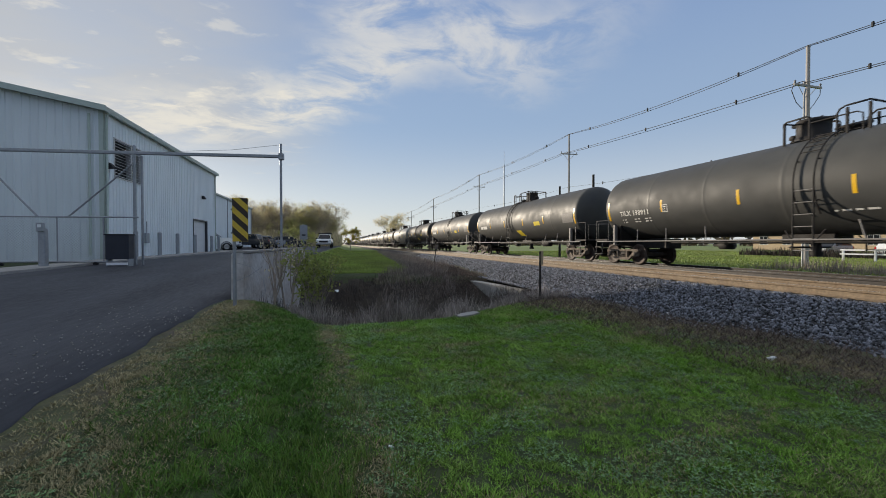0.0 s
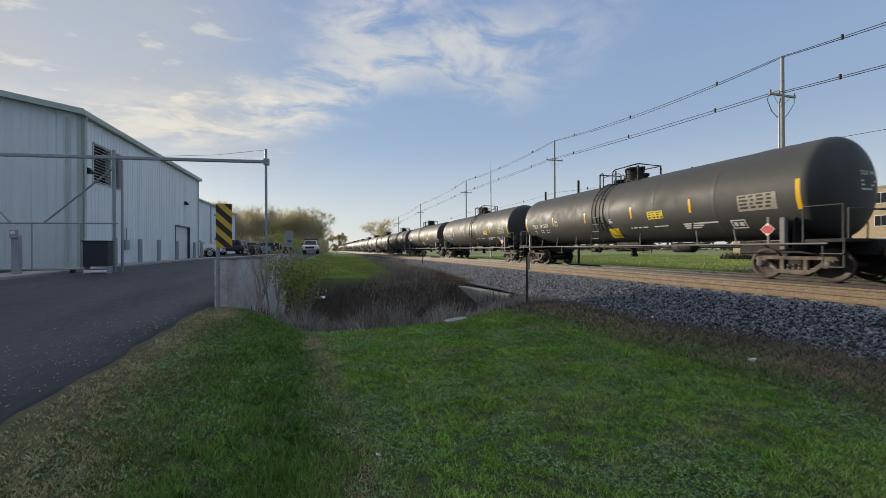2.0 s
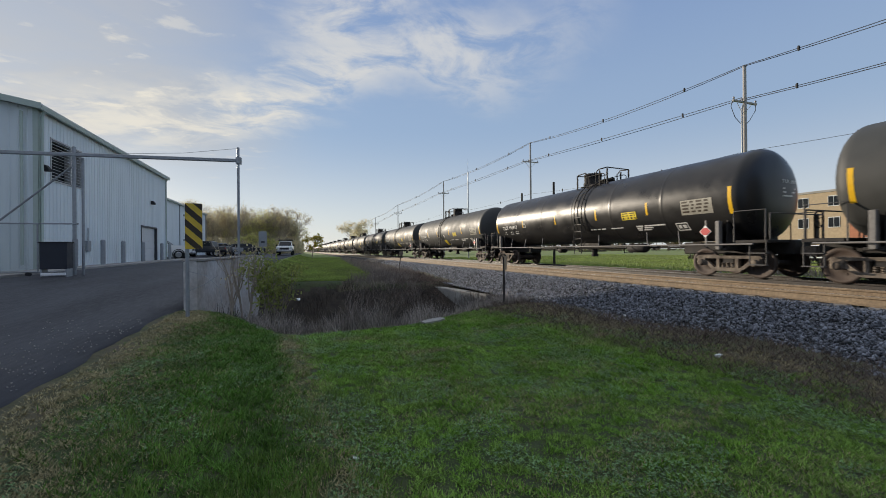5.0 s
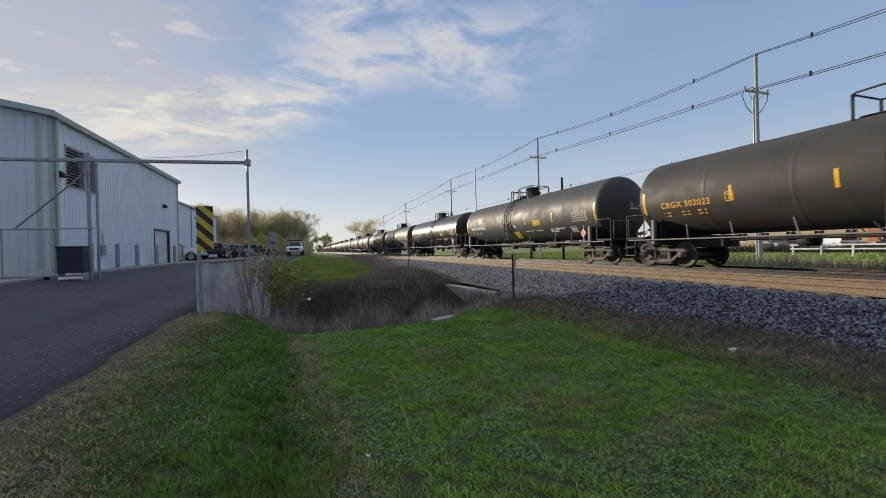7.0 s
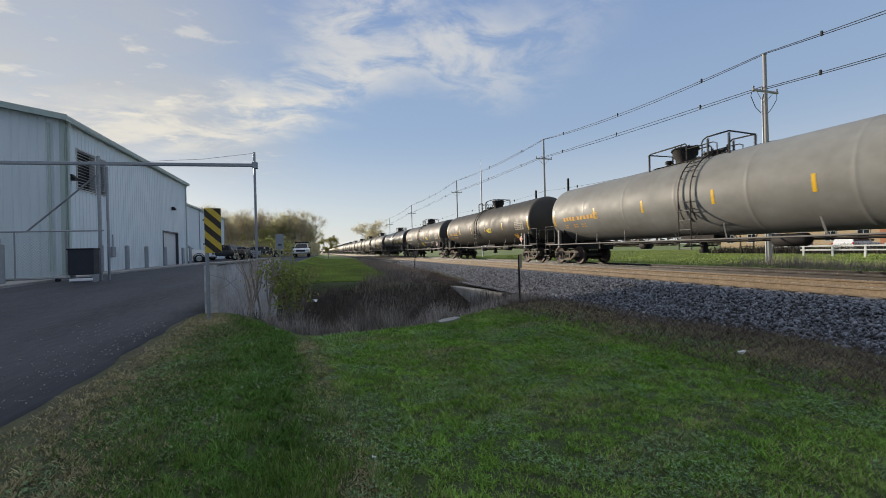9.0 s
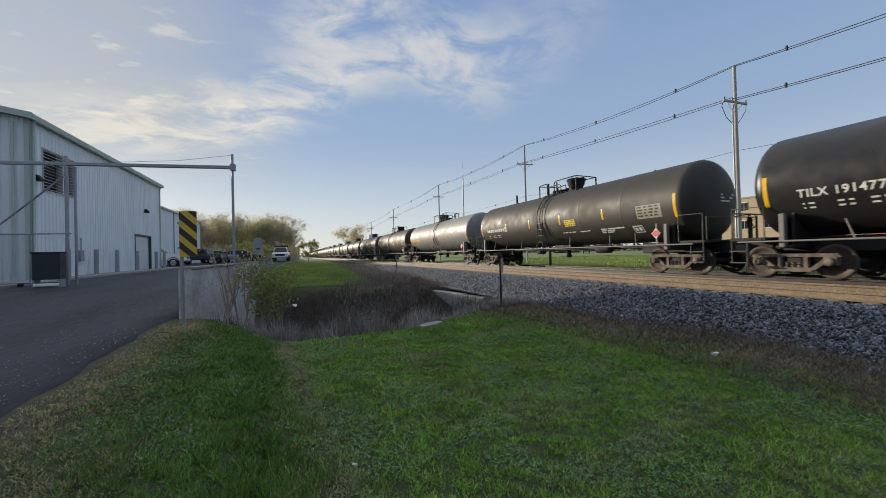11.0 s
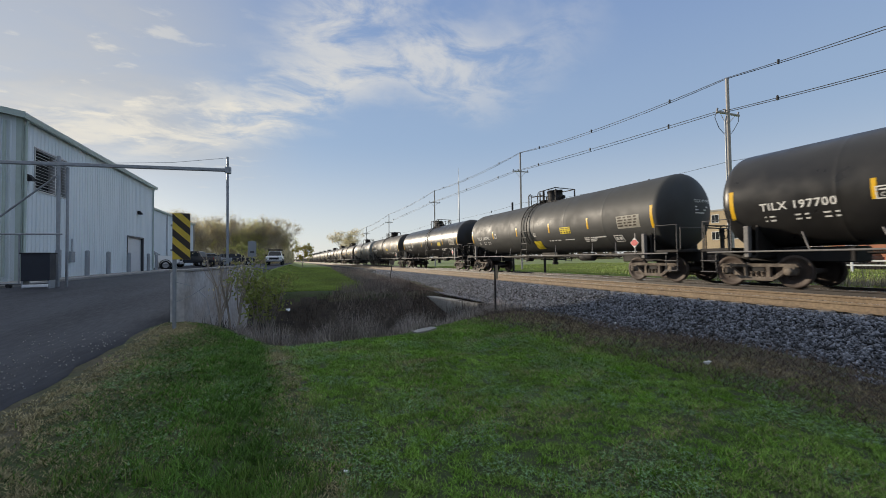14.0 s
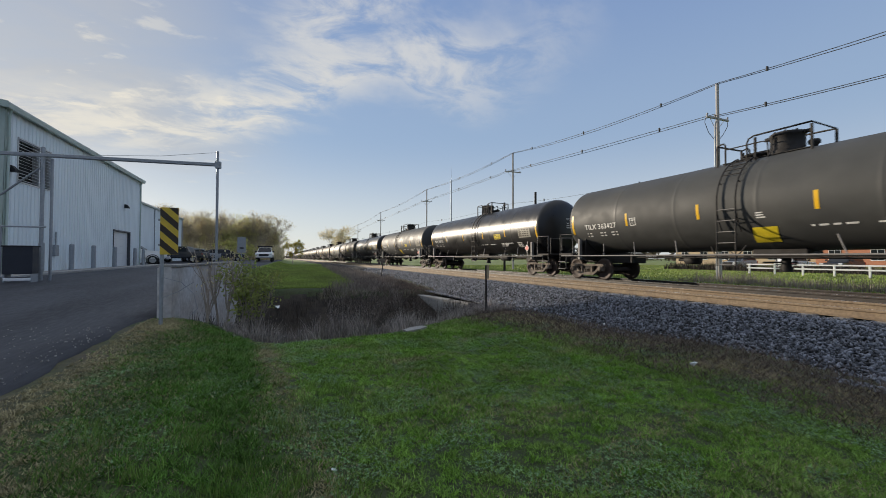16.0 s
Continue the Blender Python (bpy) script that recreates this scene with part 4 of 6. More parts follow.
def shed():
    b = thing("steel_shed", "large pale blue-grey steel-clad shed with a low roof", "industrial building", pose(-11.0, 23.2, 0.12))
    L, W, H, rise = 18.8, 24.0, 7.4, 0.176
    louv, door = (0.95, 3.85, 4.28, 6.35), (12.6, 16.2, 0.0, 2.8)
    core = Geo()
    # side wall around its two openings
    for y0, y1, z0, z1 in ((0.1, louv[0], 0, H), (louv[0], louv[1], 0, louv[2]), (louv[0], louv[1], louv[3], H), (louv[1], door[0], 0, H), (door[0], door[1], door[3], H), (door[1], L, 0, H)):
        core.box((-0.25, y0, z0), (-0.04, y1, z1))
    part("side_wall", core, M["siding"], b)
    gable = Geo().prism([(-W, 0.05, 0), (-0.04, 0.05, 0), (-0.04, 0.05, H), (-W / 2, 0.05, H + rise * W / 2), (-W, 0.05, H)], (0, 0.2, 0))
    part("gable_wall", gable, M["siding"], b)
    part("gable_wall", Geo().prism([(-W, L - 0.2, 0), (-0.04, L - 0.2, 0), (-0.04, L - 0.2, H), (-W / 2, L - 0.2, H + rise * W / 2), (-W, L - 0.2, H)], (0, 0.2, 0)), M["siding"], b)
    part("back_wall", Geo().box((-W, 0.25, 0), (-W + 0.2, L - 0.2, H)), M["siding"], b)
    edges = [0.0, 0.95, 1.92, 2.88, 3.85] + [3.85 + 0.972 * i for i in range(1, 9)] + [12.6, 13.5, 14.4, 15.3, 16.2, 17.07, 17.93, 18.8]
    for a, c in zip(edges[:-1], edges[1:]):
        mid = (a + c) / 2
        spans = [(0.02, H)]
        if louv[0] < mid < louv[1]:
            spans = [(0.02, louv[2]), (louv[3], H)]
        elif door[0] < mid < door[1]:
            spans = [(door[3] + 0.08, H)]
        for z0, z1 in spans:
            part("cladding_panel", ribbed(a, c, z0, z1), M["siding"], b)
    for i in range(16):
        a = i * 0.95
        z = H + rise * a
        ob = part("cladding_panel", ribbed(-a - 0.95, -a, 0.02, z + rise * 0.95, -rise), M["siding"], b)
        ob.matrix_basis = Matrix.Translation((0, 0.02, 0)) @ Matrix(((0, 1, 0, 0), (-1, 0, 0, 0), (0, 0, 1, 0), (0, 0, 0, 1)))
    # roof sheets with overhang
    for s, x0, x1 in ((1, 0.28, -W / 2), (-1, -W - 0.28, -W / 2)):
        zt = H + rise * W / 2 + 0.12
        ze = H - rise * 0.28 + 0.12
        part("roof", Geo().prism([(x0, -0.3, ze), (x1, -0.3, zt), (x1, -0.3, zt + 0.09), (x0, -0.3, ze + 0.09)], (0, L + 0.55, 0)), M["roofing"], b, "galvanised low-pitch roof")
        part("rake_trim", Geo().prism([(x0, -0.33, ze - 0.16), (x1, -0.33, zt - 0.16), (x1, -0.33, zt + 0.12), (x0, -0.33, ze + 0.12)], (0, 0.035, 0)), M["trim"], b, "pale green edge trim")
    part("gutter", Geo().prism([(0.10, -0.28, H - 0.08), (0.26, -0.28, H - 0.08), (0.30, -0.28, H + 0.10), (0.27, -0.28, H + 0.10), (0.24, -0.28, H - 0.04), (0.10, -0.28, H - 0.04)], (0, L + 0.5, 0)), M["trim"], b, "pale green eaves gutter")
    part("corner_trim", Geo().box((-0.16, -0.02, 0.0), (0.045, 0.0, H)).box((0.03, -0.02, 0), (0.048, 0.16, H)), M["trim"], b, "pale green corner trim")
    part("corner_trim", Geo().box((0.03, L - 0.14, 0), (0.048, L + 0.02, H)), M["trim"], b)
    part("downspout", Geo().tube([(0.2, 0.1, H - 0.05), (0.12, 0.12, H - 0.35), (0.10, 0.12, 0.5), (0.18, 0.0, 0.25)], 0.055, 8), M["trim"], b, "pale green downspout")
    part("downspout", Geo().tube([(0.2, L - 0.3, H - 0.05), (0.10, L - 0.3, H - 0.35), (0.10, L - 0.3, 0.3)], 0.05, 8), M["trim"], b)
    part("downspout", Geo().tube([(-0.5, -0.12, H - 0.2), (-0.5, -0.10, 0.3)], 0.06, 8), M["trim"], b)
    # louvred vent
    v = part("vent", Geo().box((-0.5, louv[0], louv[2]), (-0.26, louv[1], louv[3])), M["dark"], b, "large louvred wall vent")
    fr = Geo()
    for y in (louv[0] + 0.03, (louv[0] + louv[1]) / 2 + 0.35, louv[1] - 0.03):
        fr.box((-0.22, y - 0.035, louv[2]), (0.05, y + 0.035, louv[3]))
    fr.box((-0.22, louv[0], louv[3] - 0.06), (0.05, louv[1], louv[3])).box((-0.22, louv[0], louv[2]), (0.05, louv[1], louv[2] + 0.06))
    part("vent_frame", fr, M["roofing"], v)
    for i in range(13):
        z = louv[2] + 0.12 + i * 0.152
        part("slat", Geo().prism([(0.03, louv[0] + 0.06, z), (-0.18, louv[0] + 0.06, z + 0.085), (-0.18, louv[0] + 0.06, z + 0.10), (0.03, louv[0] + 0.06, z + 0.018)], (0, louv[1] - louv[0] - 0.12, 0)), M["white_door"], v)
    # roller door
    d = part("door", Geo().box((-0.2, door[0] + 0.1, 0), (-0.14, door[1] - 0.1, door[3])), M["white_door"], b, "white sectional roller door")
    for i in range(5):
        part("door_section", Geo().box((-0.14, door[0] + 0.12, 0.02 + i * 0.55), (-0.115, door[1] - 0.12, 0.54 + i * 0.55), 0.01), M["white_door"], d)
    part("door_frame", Geo().box((-0.22, door[0], 0), (0.06, door[0] + 0.1, door[3])).box((-0.22, door[1] - 0.1, 0), (0.06, door[1], door[3])).box((-0.22, door[0], door[3] - 0.02), (0.06, door[1], door[3] + 0.08)), M["dark_trim"], b, "dark door frame")
    for y, z in ((0.35, 4.75), (14.9, 4.8)):
        lamp = part("wall_lamp", Geo().prism([(0.03, y - 0.14, z + 0.16), (0.16, y - 0.14, z + 0.16), (0.30, y - 0.14, z - 0.02), (0.30, y - 0.14, z - 0.12), (0.03, y - 0.14, z - 0.12)], (0, 0.28, 0)), M["dark"], b, "dark wall-mounted lamp hood")
    part("base_flashing", Geo().box((-0.02, 0, -0.3), (0.05, L, 0.04)).box((-W, -0.03, -0.3), (0.05, 0.02, 0.04)), M["concrete"], b)
    part("utility_box", Geo().box((0.03, 4.2, 0.9), (0.15, 4.6, 1.5), 0.01).cyl((0.08, 4.4, 1.5), (0.08, 4.4, 2.2), 0.03, 8), M["galv"], b)
    return b


shed()


def low_shed():
    b = thing("low_shed", "lower pale steel-clad shed adjoining the large one", "industrial building", pose(-14.2, 49.5, 0.3))
    L, W, H = 26.0, 14.0, 6.8
    part("wall", Geo().box((-W, 0, 0), (-0.04, L, H)), M["siding"], b)
    for i in range(26):
        part("cladding_panel", ribbed(i * 1.0, i * 1.0 + 1.0, 0, H), M["siding"], b)
    part("roof", Geo().prism([(0.25, -0.2, H), (-W / 2, -0.2, H + 1.1), (-W - 0.2, -0.2, H), (-W - 0.2, -0.2, H + 0.12), (-W / 2, -0.2, H + 1.24), (0.25, -0.2, H + 0.12)], (0, L + 0.4, 0)), M["roofing"], b)
    part("gutter", Geo().box((0.06, 0, H - 0.1), (0.22, L, H + 0.06), 0.02), M["trim"], b)
    for y in (4.4, 10.2, L - 0.1):
        part("downspout", Geo().tube([(0.08, y, H - 0.1), (0.08, y, 0.1)], 0.05, 8), M["galv"], b)
    part("corner_trim", Geo().box((0.02, L - 0.3, 0), (0.06, L, H)), M["brick_tan"], b)


low_shed()

post = thing("bollard", "grey steel bollard in front of the shed wall", "bollard", pose(-10.62, 25.5, 0.2), "bollards along the shed")
part("pipe", Geo().cyl((0, 0, -0.2), (0, 0, 1.42), 0.115, 16), M["galv"], post)
part("cap", Geo().lathe([(0.115, 1.42), (0.10, 1.46), (0.05, 1.485), (0.0, 1.49)], Matrix.Identity(4), 16), M["galv"], post)
for y in (28.6, 31.5, 35.1, 39.4, 41.6):
    copy_thing(post, pose(-10.62, y, 0.22))


# ---------- overhead sliding gate across the road ----------
def gate():
    y = 18.6
    g = thing("sliding_gate", "open overhead-track sliding gate of galvanised pipe and chain link", "gate", pose(-2.28, y, 0, 0, 0, -8.1) @ Matrix.Translation((2.406, 0, 0)) @ Matrix.Diagonal((1.055, 1, 1, 1)))
    part("track_beam", Geo().box((-14.5, -0.07, 4.72), (-2.2, 0.07, 4.85), 0.015), M["galv"], g, "galvanised overhead track beam")
    part("post", Geo().cyl((-2.28, 0, -0.3), (-2.28, 0, 5.34), 0.048, 12), M["galv"], g)
    part("post", Geo().box((-7.91, -0.05, -0.2), (-7.81, 0.05, 5.1), 0.02), M["galv"], g)
    part("post", Geo().box((-7.69, 0.08, -0.2), (-7.61, 0.16, 4.7), 0.02), M["galv"], g)
    part("post", Geo().box((-13.4, -0.07, -0.2), (-13.26, 0.07, 5.1), 0.02), M["galv"], g)
    part("bracket", Geo().box((-2.36, -0.08, 4.64), (-2.16, 0.08, 4.92), 0.01), M["galv"], g)
    part("stay_wire", Geo().tube([(-2.28, 0, 5.3), (-4.2, 0, 5.02), (-6.2, 0, 4.9)], 0.008, 5), M["galv"], g)
    leaf = part("gate_leaf", Geo().tube([(-14.0, -0.14, 2.08), (-7.66, -0.14, 2.08)], 0.03, 8).tube([(-14.0, -0.14, 0.24), (-8.0, -0.14, 0.24)], 0.035, 8).tube([(-8.92, -0.14, 0.2), (-8.92, -0.14, 2.08)], 0.028, 8).tube([(-10.55, -0.14, 0.2), (-10.55, -0.14, 2.08)], 0.024, 8).tube([(-13.9, -0.14, 0.2), (-13.9, -0.14, 4.6)], 0.03, 8), M["galv"], g, "galvanised pipe gate leaf")
    for a, b in (((-12.9, -0.14, 4.1), (-11.2, -0.14, 2.08)), ((-10.16, -0.14, 2.08), (-7.86, -0.14, 4.28))):
        part("brace", Geo().cyl(a, b, 0.035, 8), M["galv"], leaf)
    wires = Geo()
    x0, x1, z0, z1, s = -13.9, -8.92, 0.26, 2.06, 0.11
    h = z1 - z0
    k = int((x1 - x0 + h) / s)
    for i in range(k):
        for sgn in (1, -1):
            a = x0 - h + i * s if sgn > 0 else x0 + i * s
            lo, hi = (a, a + h) if sgn > 0 else (a, a - h)
            pts = []
            for t0 in (0.0, 1.0):
                pts.append([lo + (hi - lo) * t0, z0 + h * t0])
            for p, q in ((pts[0], pts[1]), (pts[1], pts[0])):
                for lim, side in ((x0, -1), (x1, 1)):
                    if (p[0] - lim) * side > 0 and abs(q[0] - p[0]) > 1e-6:
                        f = (lim - p[0]) / (q[0] - p[0])
                        if 0 <= f <= 1:
                            p[0], p[1] = lim, p[1] + (q[1] - p[1]) * f
            if x0 - 1e-3 <= pts[0][0] <= x1 + 1e-3 and x0 - 1e-3 <= pts[1][0] <= x1 + 1e-3:
                wires.tube([(pts[0][0], -0.14, pts[0][1]), (pts[1][0], -0.14, pts[1][1])], 0.0035, 3, False)
    tagged(part("chain_link", wires, M["galv"], leaf, "chain-link mesh"), kind="stuff")
    for x in (-9.2, -12.5):
        part("roller", Geo().cyl((x, -0.2, 0.16), (x, -0.08, 0.16), 0.07, 14), M["dark"], leaf)


gate()
cab = thing("gate_cabinet", "dark navy steel cabinet on legs beside the gate post", "cabinet", pose(-8.36, 18.75, 0.0))
part("body", Geo().box((-0.40, -0.22, 0.36), (0.40, 0.22, 1.34), 0.02), M["navy"], cab)
for x in (-0.36, 0.36):
    part("leg", Geo().box((x - 0.03, -0.2, -0.06), (x + 0.03, 0.2, 0.38), 0.01), M["galv"], cab)
part("rim", Geo().box((-0.43, -0.25, 1.32), (0.43, 0.25, 1.37), 0.01), M["dark"], cab)
part("cross_bar", Geo().box((-0.36, -0.23, 0.13), (0.36, -0.18, 0.23), 0.01), M["white_paint"], cab, "white cross bar")
ped = thing("keypad_post", "grey steel post with a small keypad", "keypad post", pose(-10.25, 17.7, 0.02))
part("column", Geo().box((-0.11, -0.11, -0.1), (0.11, 0.11, 1.52), 0.03), M["galv"], ped)
kp = part("keypad", Geo().box((-0.11, -0.20, 1.40), (0.11, -0.08, 1.72), 0.02), M["galv"], ped, "grey keypad box")
part("screen", Geo().box((-0.06, -0.206, 1.55), (0.06, -0.199, 1.66)), M["litter"], kp)
unit = thing("electrical_cabinet", "beige enamelled electrical cabinet on a dark plinth", "cabinet", pose(-12.75, 18.2, 0.0))
part("body", Geo().box((-0.55, -0.4, 0.22), (0.55, 0.4, 1.92), 0.03), M["beige"], unit)
part("plinth", Geo().box((-0.5, -0.36, -0.1), (0.5, 0.36, 0.22), 0.01), M["dark"], unit)
part("door_handle", Geo().box((0.55, -0.1, 0.9), (0.68, 0.02, 1.15), 0.02), M["dark"], unit)

# ---------- bridge parapet, culvert, marker posts ----------
par = thing("bridge_parapet", "weathered stained concrete parapet wall over the creek", "concrete wall")
a, b = Vector((-2.33, 10.7, 0)), Vector((-1.6, 21.0, 0))
d = (b - a).normalized()
nrm = Vector((d.y, -d.x, 0))
cuts = [0, 0.26, 0.52, 0.76, 1.0]
for t0, t1 in zip(cuts[:-1], cuts[1:]):
    p, q = a + (b - a) * t0 + d * 0.006, a + (b - a) * t1 - d * 0.006
    g = Geo()
    lo, hi = -2.6, 0.74
    loop = [p - nrm * 0.14 + Vector((0, 0, lo)), p + nrm * 0.14 + Vector((0, 0, lo)), p + nrm * 0.14 + Vector((0, 0, hi - 0.02)), p + nrm * 0.11 + Vector((0, 0, hi)), p - nrm * 0.11 + Vector((0, 0, hi)), p - nrm * 0.14 + Vector((0, 0, hi - 0.02))]
    g.prism(loop, q - p)
    part("wall_section", g, M["oldwall"], par)
part("coping", Geo().prism([a - nrm * 0.17 + Vector((0, 0, 0.742)), a + nrm * 0.17 + Vector((0, 0, 0.742)), a + nrm * 0.17 + Vector((0, 0, 0.79)), a - nrm * 0.17 + Vector((0, 0, 0.79))], b - a), M["concrete"], par, "pale concrete coping")
M["footing"] = material("mossy_concrete", (0.20, 0.20, 0.19), 0.95, vary=0.35, scale=10, second=(0.09, 0.10, 0.05), patches=0.9, patch_scale=3, bump=0.5, bump_scale=30)
foot = thing("footing_strip", "low broken concrete footing strip at the lawn's edge", "concrete strip")
pts = [(-2.28, 10.55, -0.47), (-1.6, 10.05, -0.49), (-0.93, 9.28, -0.53), (-0.52, 8.45, -0.60), (-0.08, 7.98, -0.66)]
for (x0, y0, z0), (x1, y1, z1) in zip(pts[:-1], pts[1:]):
    m = look((x0, y0, z0), (x1, y1, z1))
    l = (Vector((x1, y1, z1)) - Vector((x0, y0, z0))).length
    part("slab", Geo().box((-0.06, -0.16, -l + 0.02), (0.06, -0.03, 0.0), 0.03, m), M["footing"], foot)
mk = thing("object_marker", "yellow and black diagonally striped object marker sign", "road sign", pose(-1.98, 9.40, -0.34))
part("sign_post", Geo().cyl((-0.13, 0.06, -0.4), (-0.13, 0.06, 2.1), 0.036, 12), M["galv"], mk)
for zz in (1.55, 2.05):
    part("sign_clamp", Geo().box((-0.19, 0.008, zz - 0.02), (-0.07, 0.05, zz + 0.02), 0.004), M["galv"], mk)
board = part("sign_board", Geo().box((-0.155, -0.004, 1.36), (0.155, 0.008, 2.30), 0.004), M["sign_yellow"], mk, "yellow retroreflective board")
for k in range(-1, 6):
    z = 1.36 + k * 0.30
    loop = []
    for x, dz in ((-0.155, 0.30), (0.155, 0.0), (0.155, 0.15), (-0.155, 0.45)):
        loop.append((x, z + dz - 0.12))
    lim = lambda p: (p[0], min(max(p[1], 1.362), 2.298))
    out = []
    for i in range(4):
        p, q = loop[i], loop[(i + 1) % 4]
        for s in range(8):
            u = s / 8
            out.append(lim((p[0] + (q[0] - p[0]) * u, p[1] + (q[1] - p[1]) * u)))
    clean = [p for i, p in enumerate(out) if math.dist(p, out[i - 1]) > 1e-4]
    if len(clean) > 3 and max(p[1] for p in clean) - min(p[1] for p in clean) > 0.03:
        part("stripe", Geo().prism([(x, -0.008, zz) for x, zz in clean], (0, 0.0035, 0)), M["sign_black"], board)
for pts in ([(-0.1, 0.05, 0.9), (0.2, 0.1, 0.8), (0.42, 0.11, 0.55), (0.49, 0.1, 0.25), (0.32, 0.05, 0.05)], [(-0.1, 0.05, 0.5), (0.17, 0.07, 0.62), (0.42, 0.09, 0.8)]):
    part("loose_wire", Geo().tube(pts, 0.006, 6), M["galv"], mk, "loose bent fence wire")

cul = thing("culvert_headwall", "pale concrete culvert headwall at the foot of the ballast", "culvert")
a, b = Vector((7.1, 14.0, 0)), Vector((6.35, 18.2, 0))
d = (b - a).normalized()
nrm = Vector((-d.y, d.x, 0))
for t0, t1, drop in ((0.0, 0.33, 0.02), (0.33, 0.66, 0.0), (0.66, 1.0, 0.0)):
    p, q = a + (b - a) * t0, a + (b - a) * t1 - d * 0.012
    part("headwall_section", Geo().prism([p + nrm * 0.15 + Vector((0, 0, -1.9)), p - nrm * 0.15 + Vector((0, 0, -1.9)), p - nrm * 0.15 + Vector((0, 0, -0.8 - drop)), p + nrm * 0.12 + Vector((0, 0, -0.8 - drop)), p + nrm * 0.15 + Vector((0, 0, -0.83 - drop))], q - p), M["concrete"], cul)

up1 = thing("steel_marker_post", "thin rusty steel marker post with a narrow plate", "marker post", pose(5.83, 10.5, -0.72))
part("post", Geo().box((-0.025, -0.02, -0.3), (0.025, 0.02, 1.46), 0.005), M["frame_black"], up1)
part("plate", Geo().box((0.005, -0.03, 1.06), (0.085, -0.022, 1.48)), M["brick_tan"], up1, "faded yellow-brown plate")
up2 = thing("leaning_post", "thin leaning steel post in dry weeds", "marker post", pose(6.7, 27.0, -0.5, 0, 7, 0))
part("post", Geo().box((-0.03, -0.02, -0.3), (0.03, 0.02, 1.35), 0.005), M["frame_black"], up2)
part("plate", Geo().box((-0.14, -0.03, 1.1), (0.14, -0.02, 1.42), 0.004), M["truck"], up2)
sg = thing("small_road_sign", "small white road sign seen from its front", "road sign", pose(-1.75, 24.0, 0.0))
part("post", Geo().box((-0.03, 0.01, -0.4), (0.03, 0.05, 2.1), 0.005), M["galv"], sg)
part("board", Geo().box((-0.21, -0.005, 1.22), (0.21, 0.008, 2.06), 0.004), M["galv"], sg, "pale weathered sign board")
part("print_bar", Geo().box((-0.1, -0.009, 1.42), (0.1, -0.006, 1.52)), M["dark_trim"], sg)

for name, x, y, z, s, lab in (("plastic_scrap", 5.71, 3.99, -0.655, 0.06, "crumpled white plastic scrap on the lawn"), ("plastic_scrap", 0.05, 19.3, -1.9, 0.12, "white plastic bag in the creek hollow"), ("plastic_scrap", 0.42, 3.1, -0.65, 0.025, "tiny white scrap on the lawn"), ("plastic_scrap", 7.3, 7.3, -0.62, 0.05, "pale scrap beside the ballast")):
    g = Geo()
    rng = random.Random(int(x * 100))
    vs = [(rng.uniform(-1, 1) * s, rng.uniform(-1, 1) * s, rng.uniform(0, 1.1) * s) for _ in range(10)]
    bm = bmesh.new()
    for v in vs:
        bm.verts.new(v)
    bmesh.ops.convex_hull(bm, input=bm.verts)
    me = bpy.data.meshes.new(name)
    bm.to_mesh(me)
    bm.free()
    me.materials.append(M["litter"])
    ob = new(name, me)
    ob.matrix_basis = pose(x, y, ground_z(x, y))
    tagged(ob, lab, "litter")
sl = thing("broken_slab", "broken pale concrete slab lying in the grass edge", "concrete slab", pose(2.9, 8.5, ground_z(2.9, 8.5) - 0.03, 3, -4, 12))
part("slab", Geo().prism([(-0.27, -0.1, 0), (0.06, -0.13, 0), (0.29, -0.05, 0), (0.24, 0.1, 0), (-0.06, 0.12, 0), (-0.28, 0.06, 0)], (0, 0, 0.09)), M["concrete"], sl)

# ---------- pole line ----------
WIRE_X = 30.0
POLES = [(-14.0, 12.8), (18.9, 13.9), (46.4, 15.45), (80.4, 15.8), (121.6, 15.2), (159.2, 14.2), (203.0, 14.4)]
for i, (y, top) in enumerate(POLES):
    p = thing("utility_pole", "weathered wooden utility pole with crossarm and insulators", "utility pole", pose(WIRE_X, y, 0), "pole line behind the train")
    part("pole", Geo().cyl((0, 0, -0.8), (0, 0, top), 0.16, 12, 0.11), M["timber"], p)
    za = top - 2.6
    arm = part("crossarm", Geo().box((-1.25, -0.06, za - 0.07), (1.25, 0.06, za + 0.07), 0.015), M["timber"], p)
    for x in (-1.15, -0.3, 0.1, 1.15):
        part("insulator", Geo().lathe([(0.02, za + 0.05), (0.07, za + 0.10), (0.035, za + 0.16), (0.08, za + 0.2), (0.04, za + 0.27), (0.0, za + 0.3)], Matrix.Translation((x, 0, 0)), 10), M["insulator"], arm)
    for s in (-1, 1):
        part("brace", Geo().cyl((s * 0.8, 0.03, za - 0.05), (0, 0.12, za - 0.85), 0.02, 6), M["timber"], p)
    part("top_pin", Geo().lathe([(0.10, top - 0.12), (0.14, top - 0.06), (0.11, top), (0.06, top + 0.05), (0.0, top + 0.08)], Matrix.Identity(4), 10), M["insulator"], p)
    if i == 1:
        part("riser_conduit", Geo().tube([(-0.32, 0, -0.6), (-0.32, 0, za - 0.6), (-0.2, 0, za - 0.2)], 0.06, 8), M["galv"], p)
        for s in (-1, 1):
            part("jumper_wire", Geo().tube([(s * 1.15, 0, za + 0.25), (s * 1.3, 0.1, za - 0.4), (s * 0.8, 0.15, za - 1.1), (s * 0.3, 0.1, za - 1.5)], 0.022, 5), M["cable"], p)


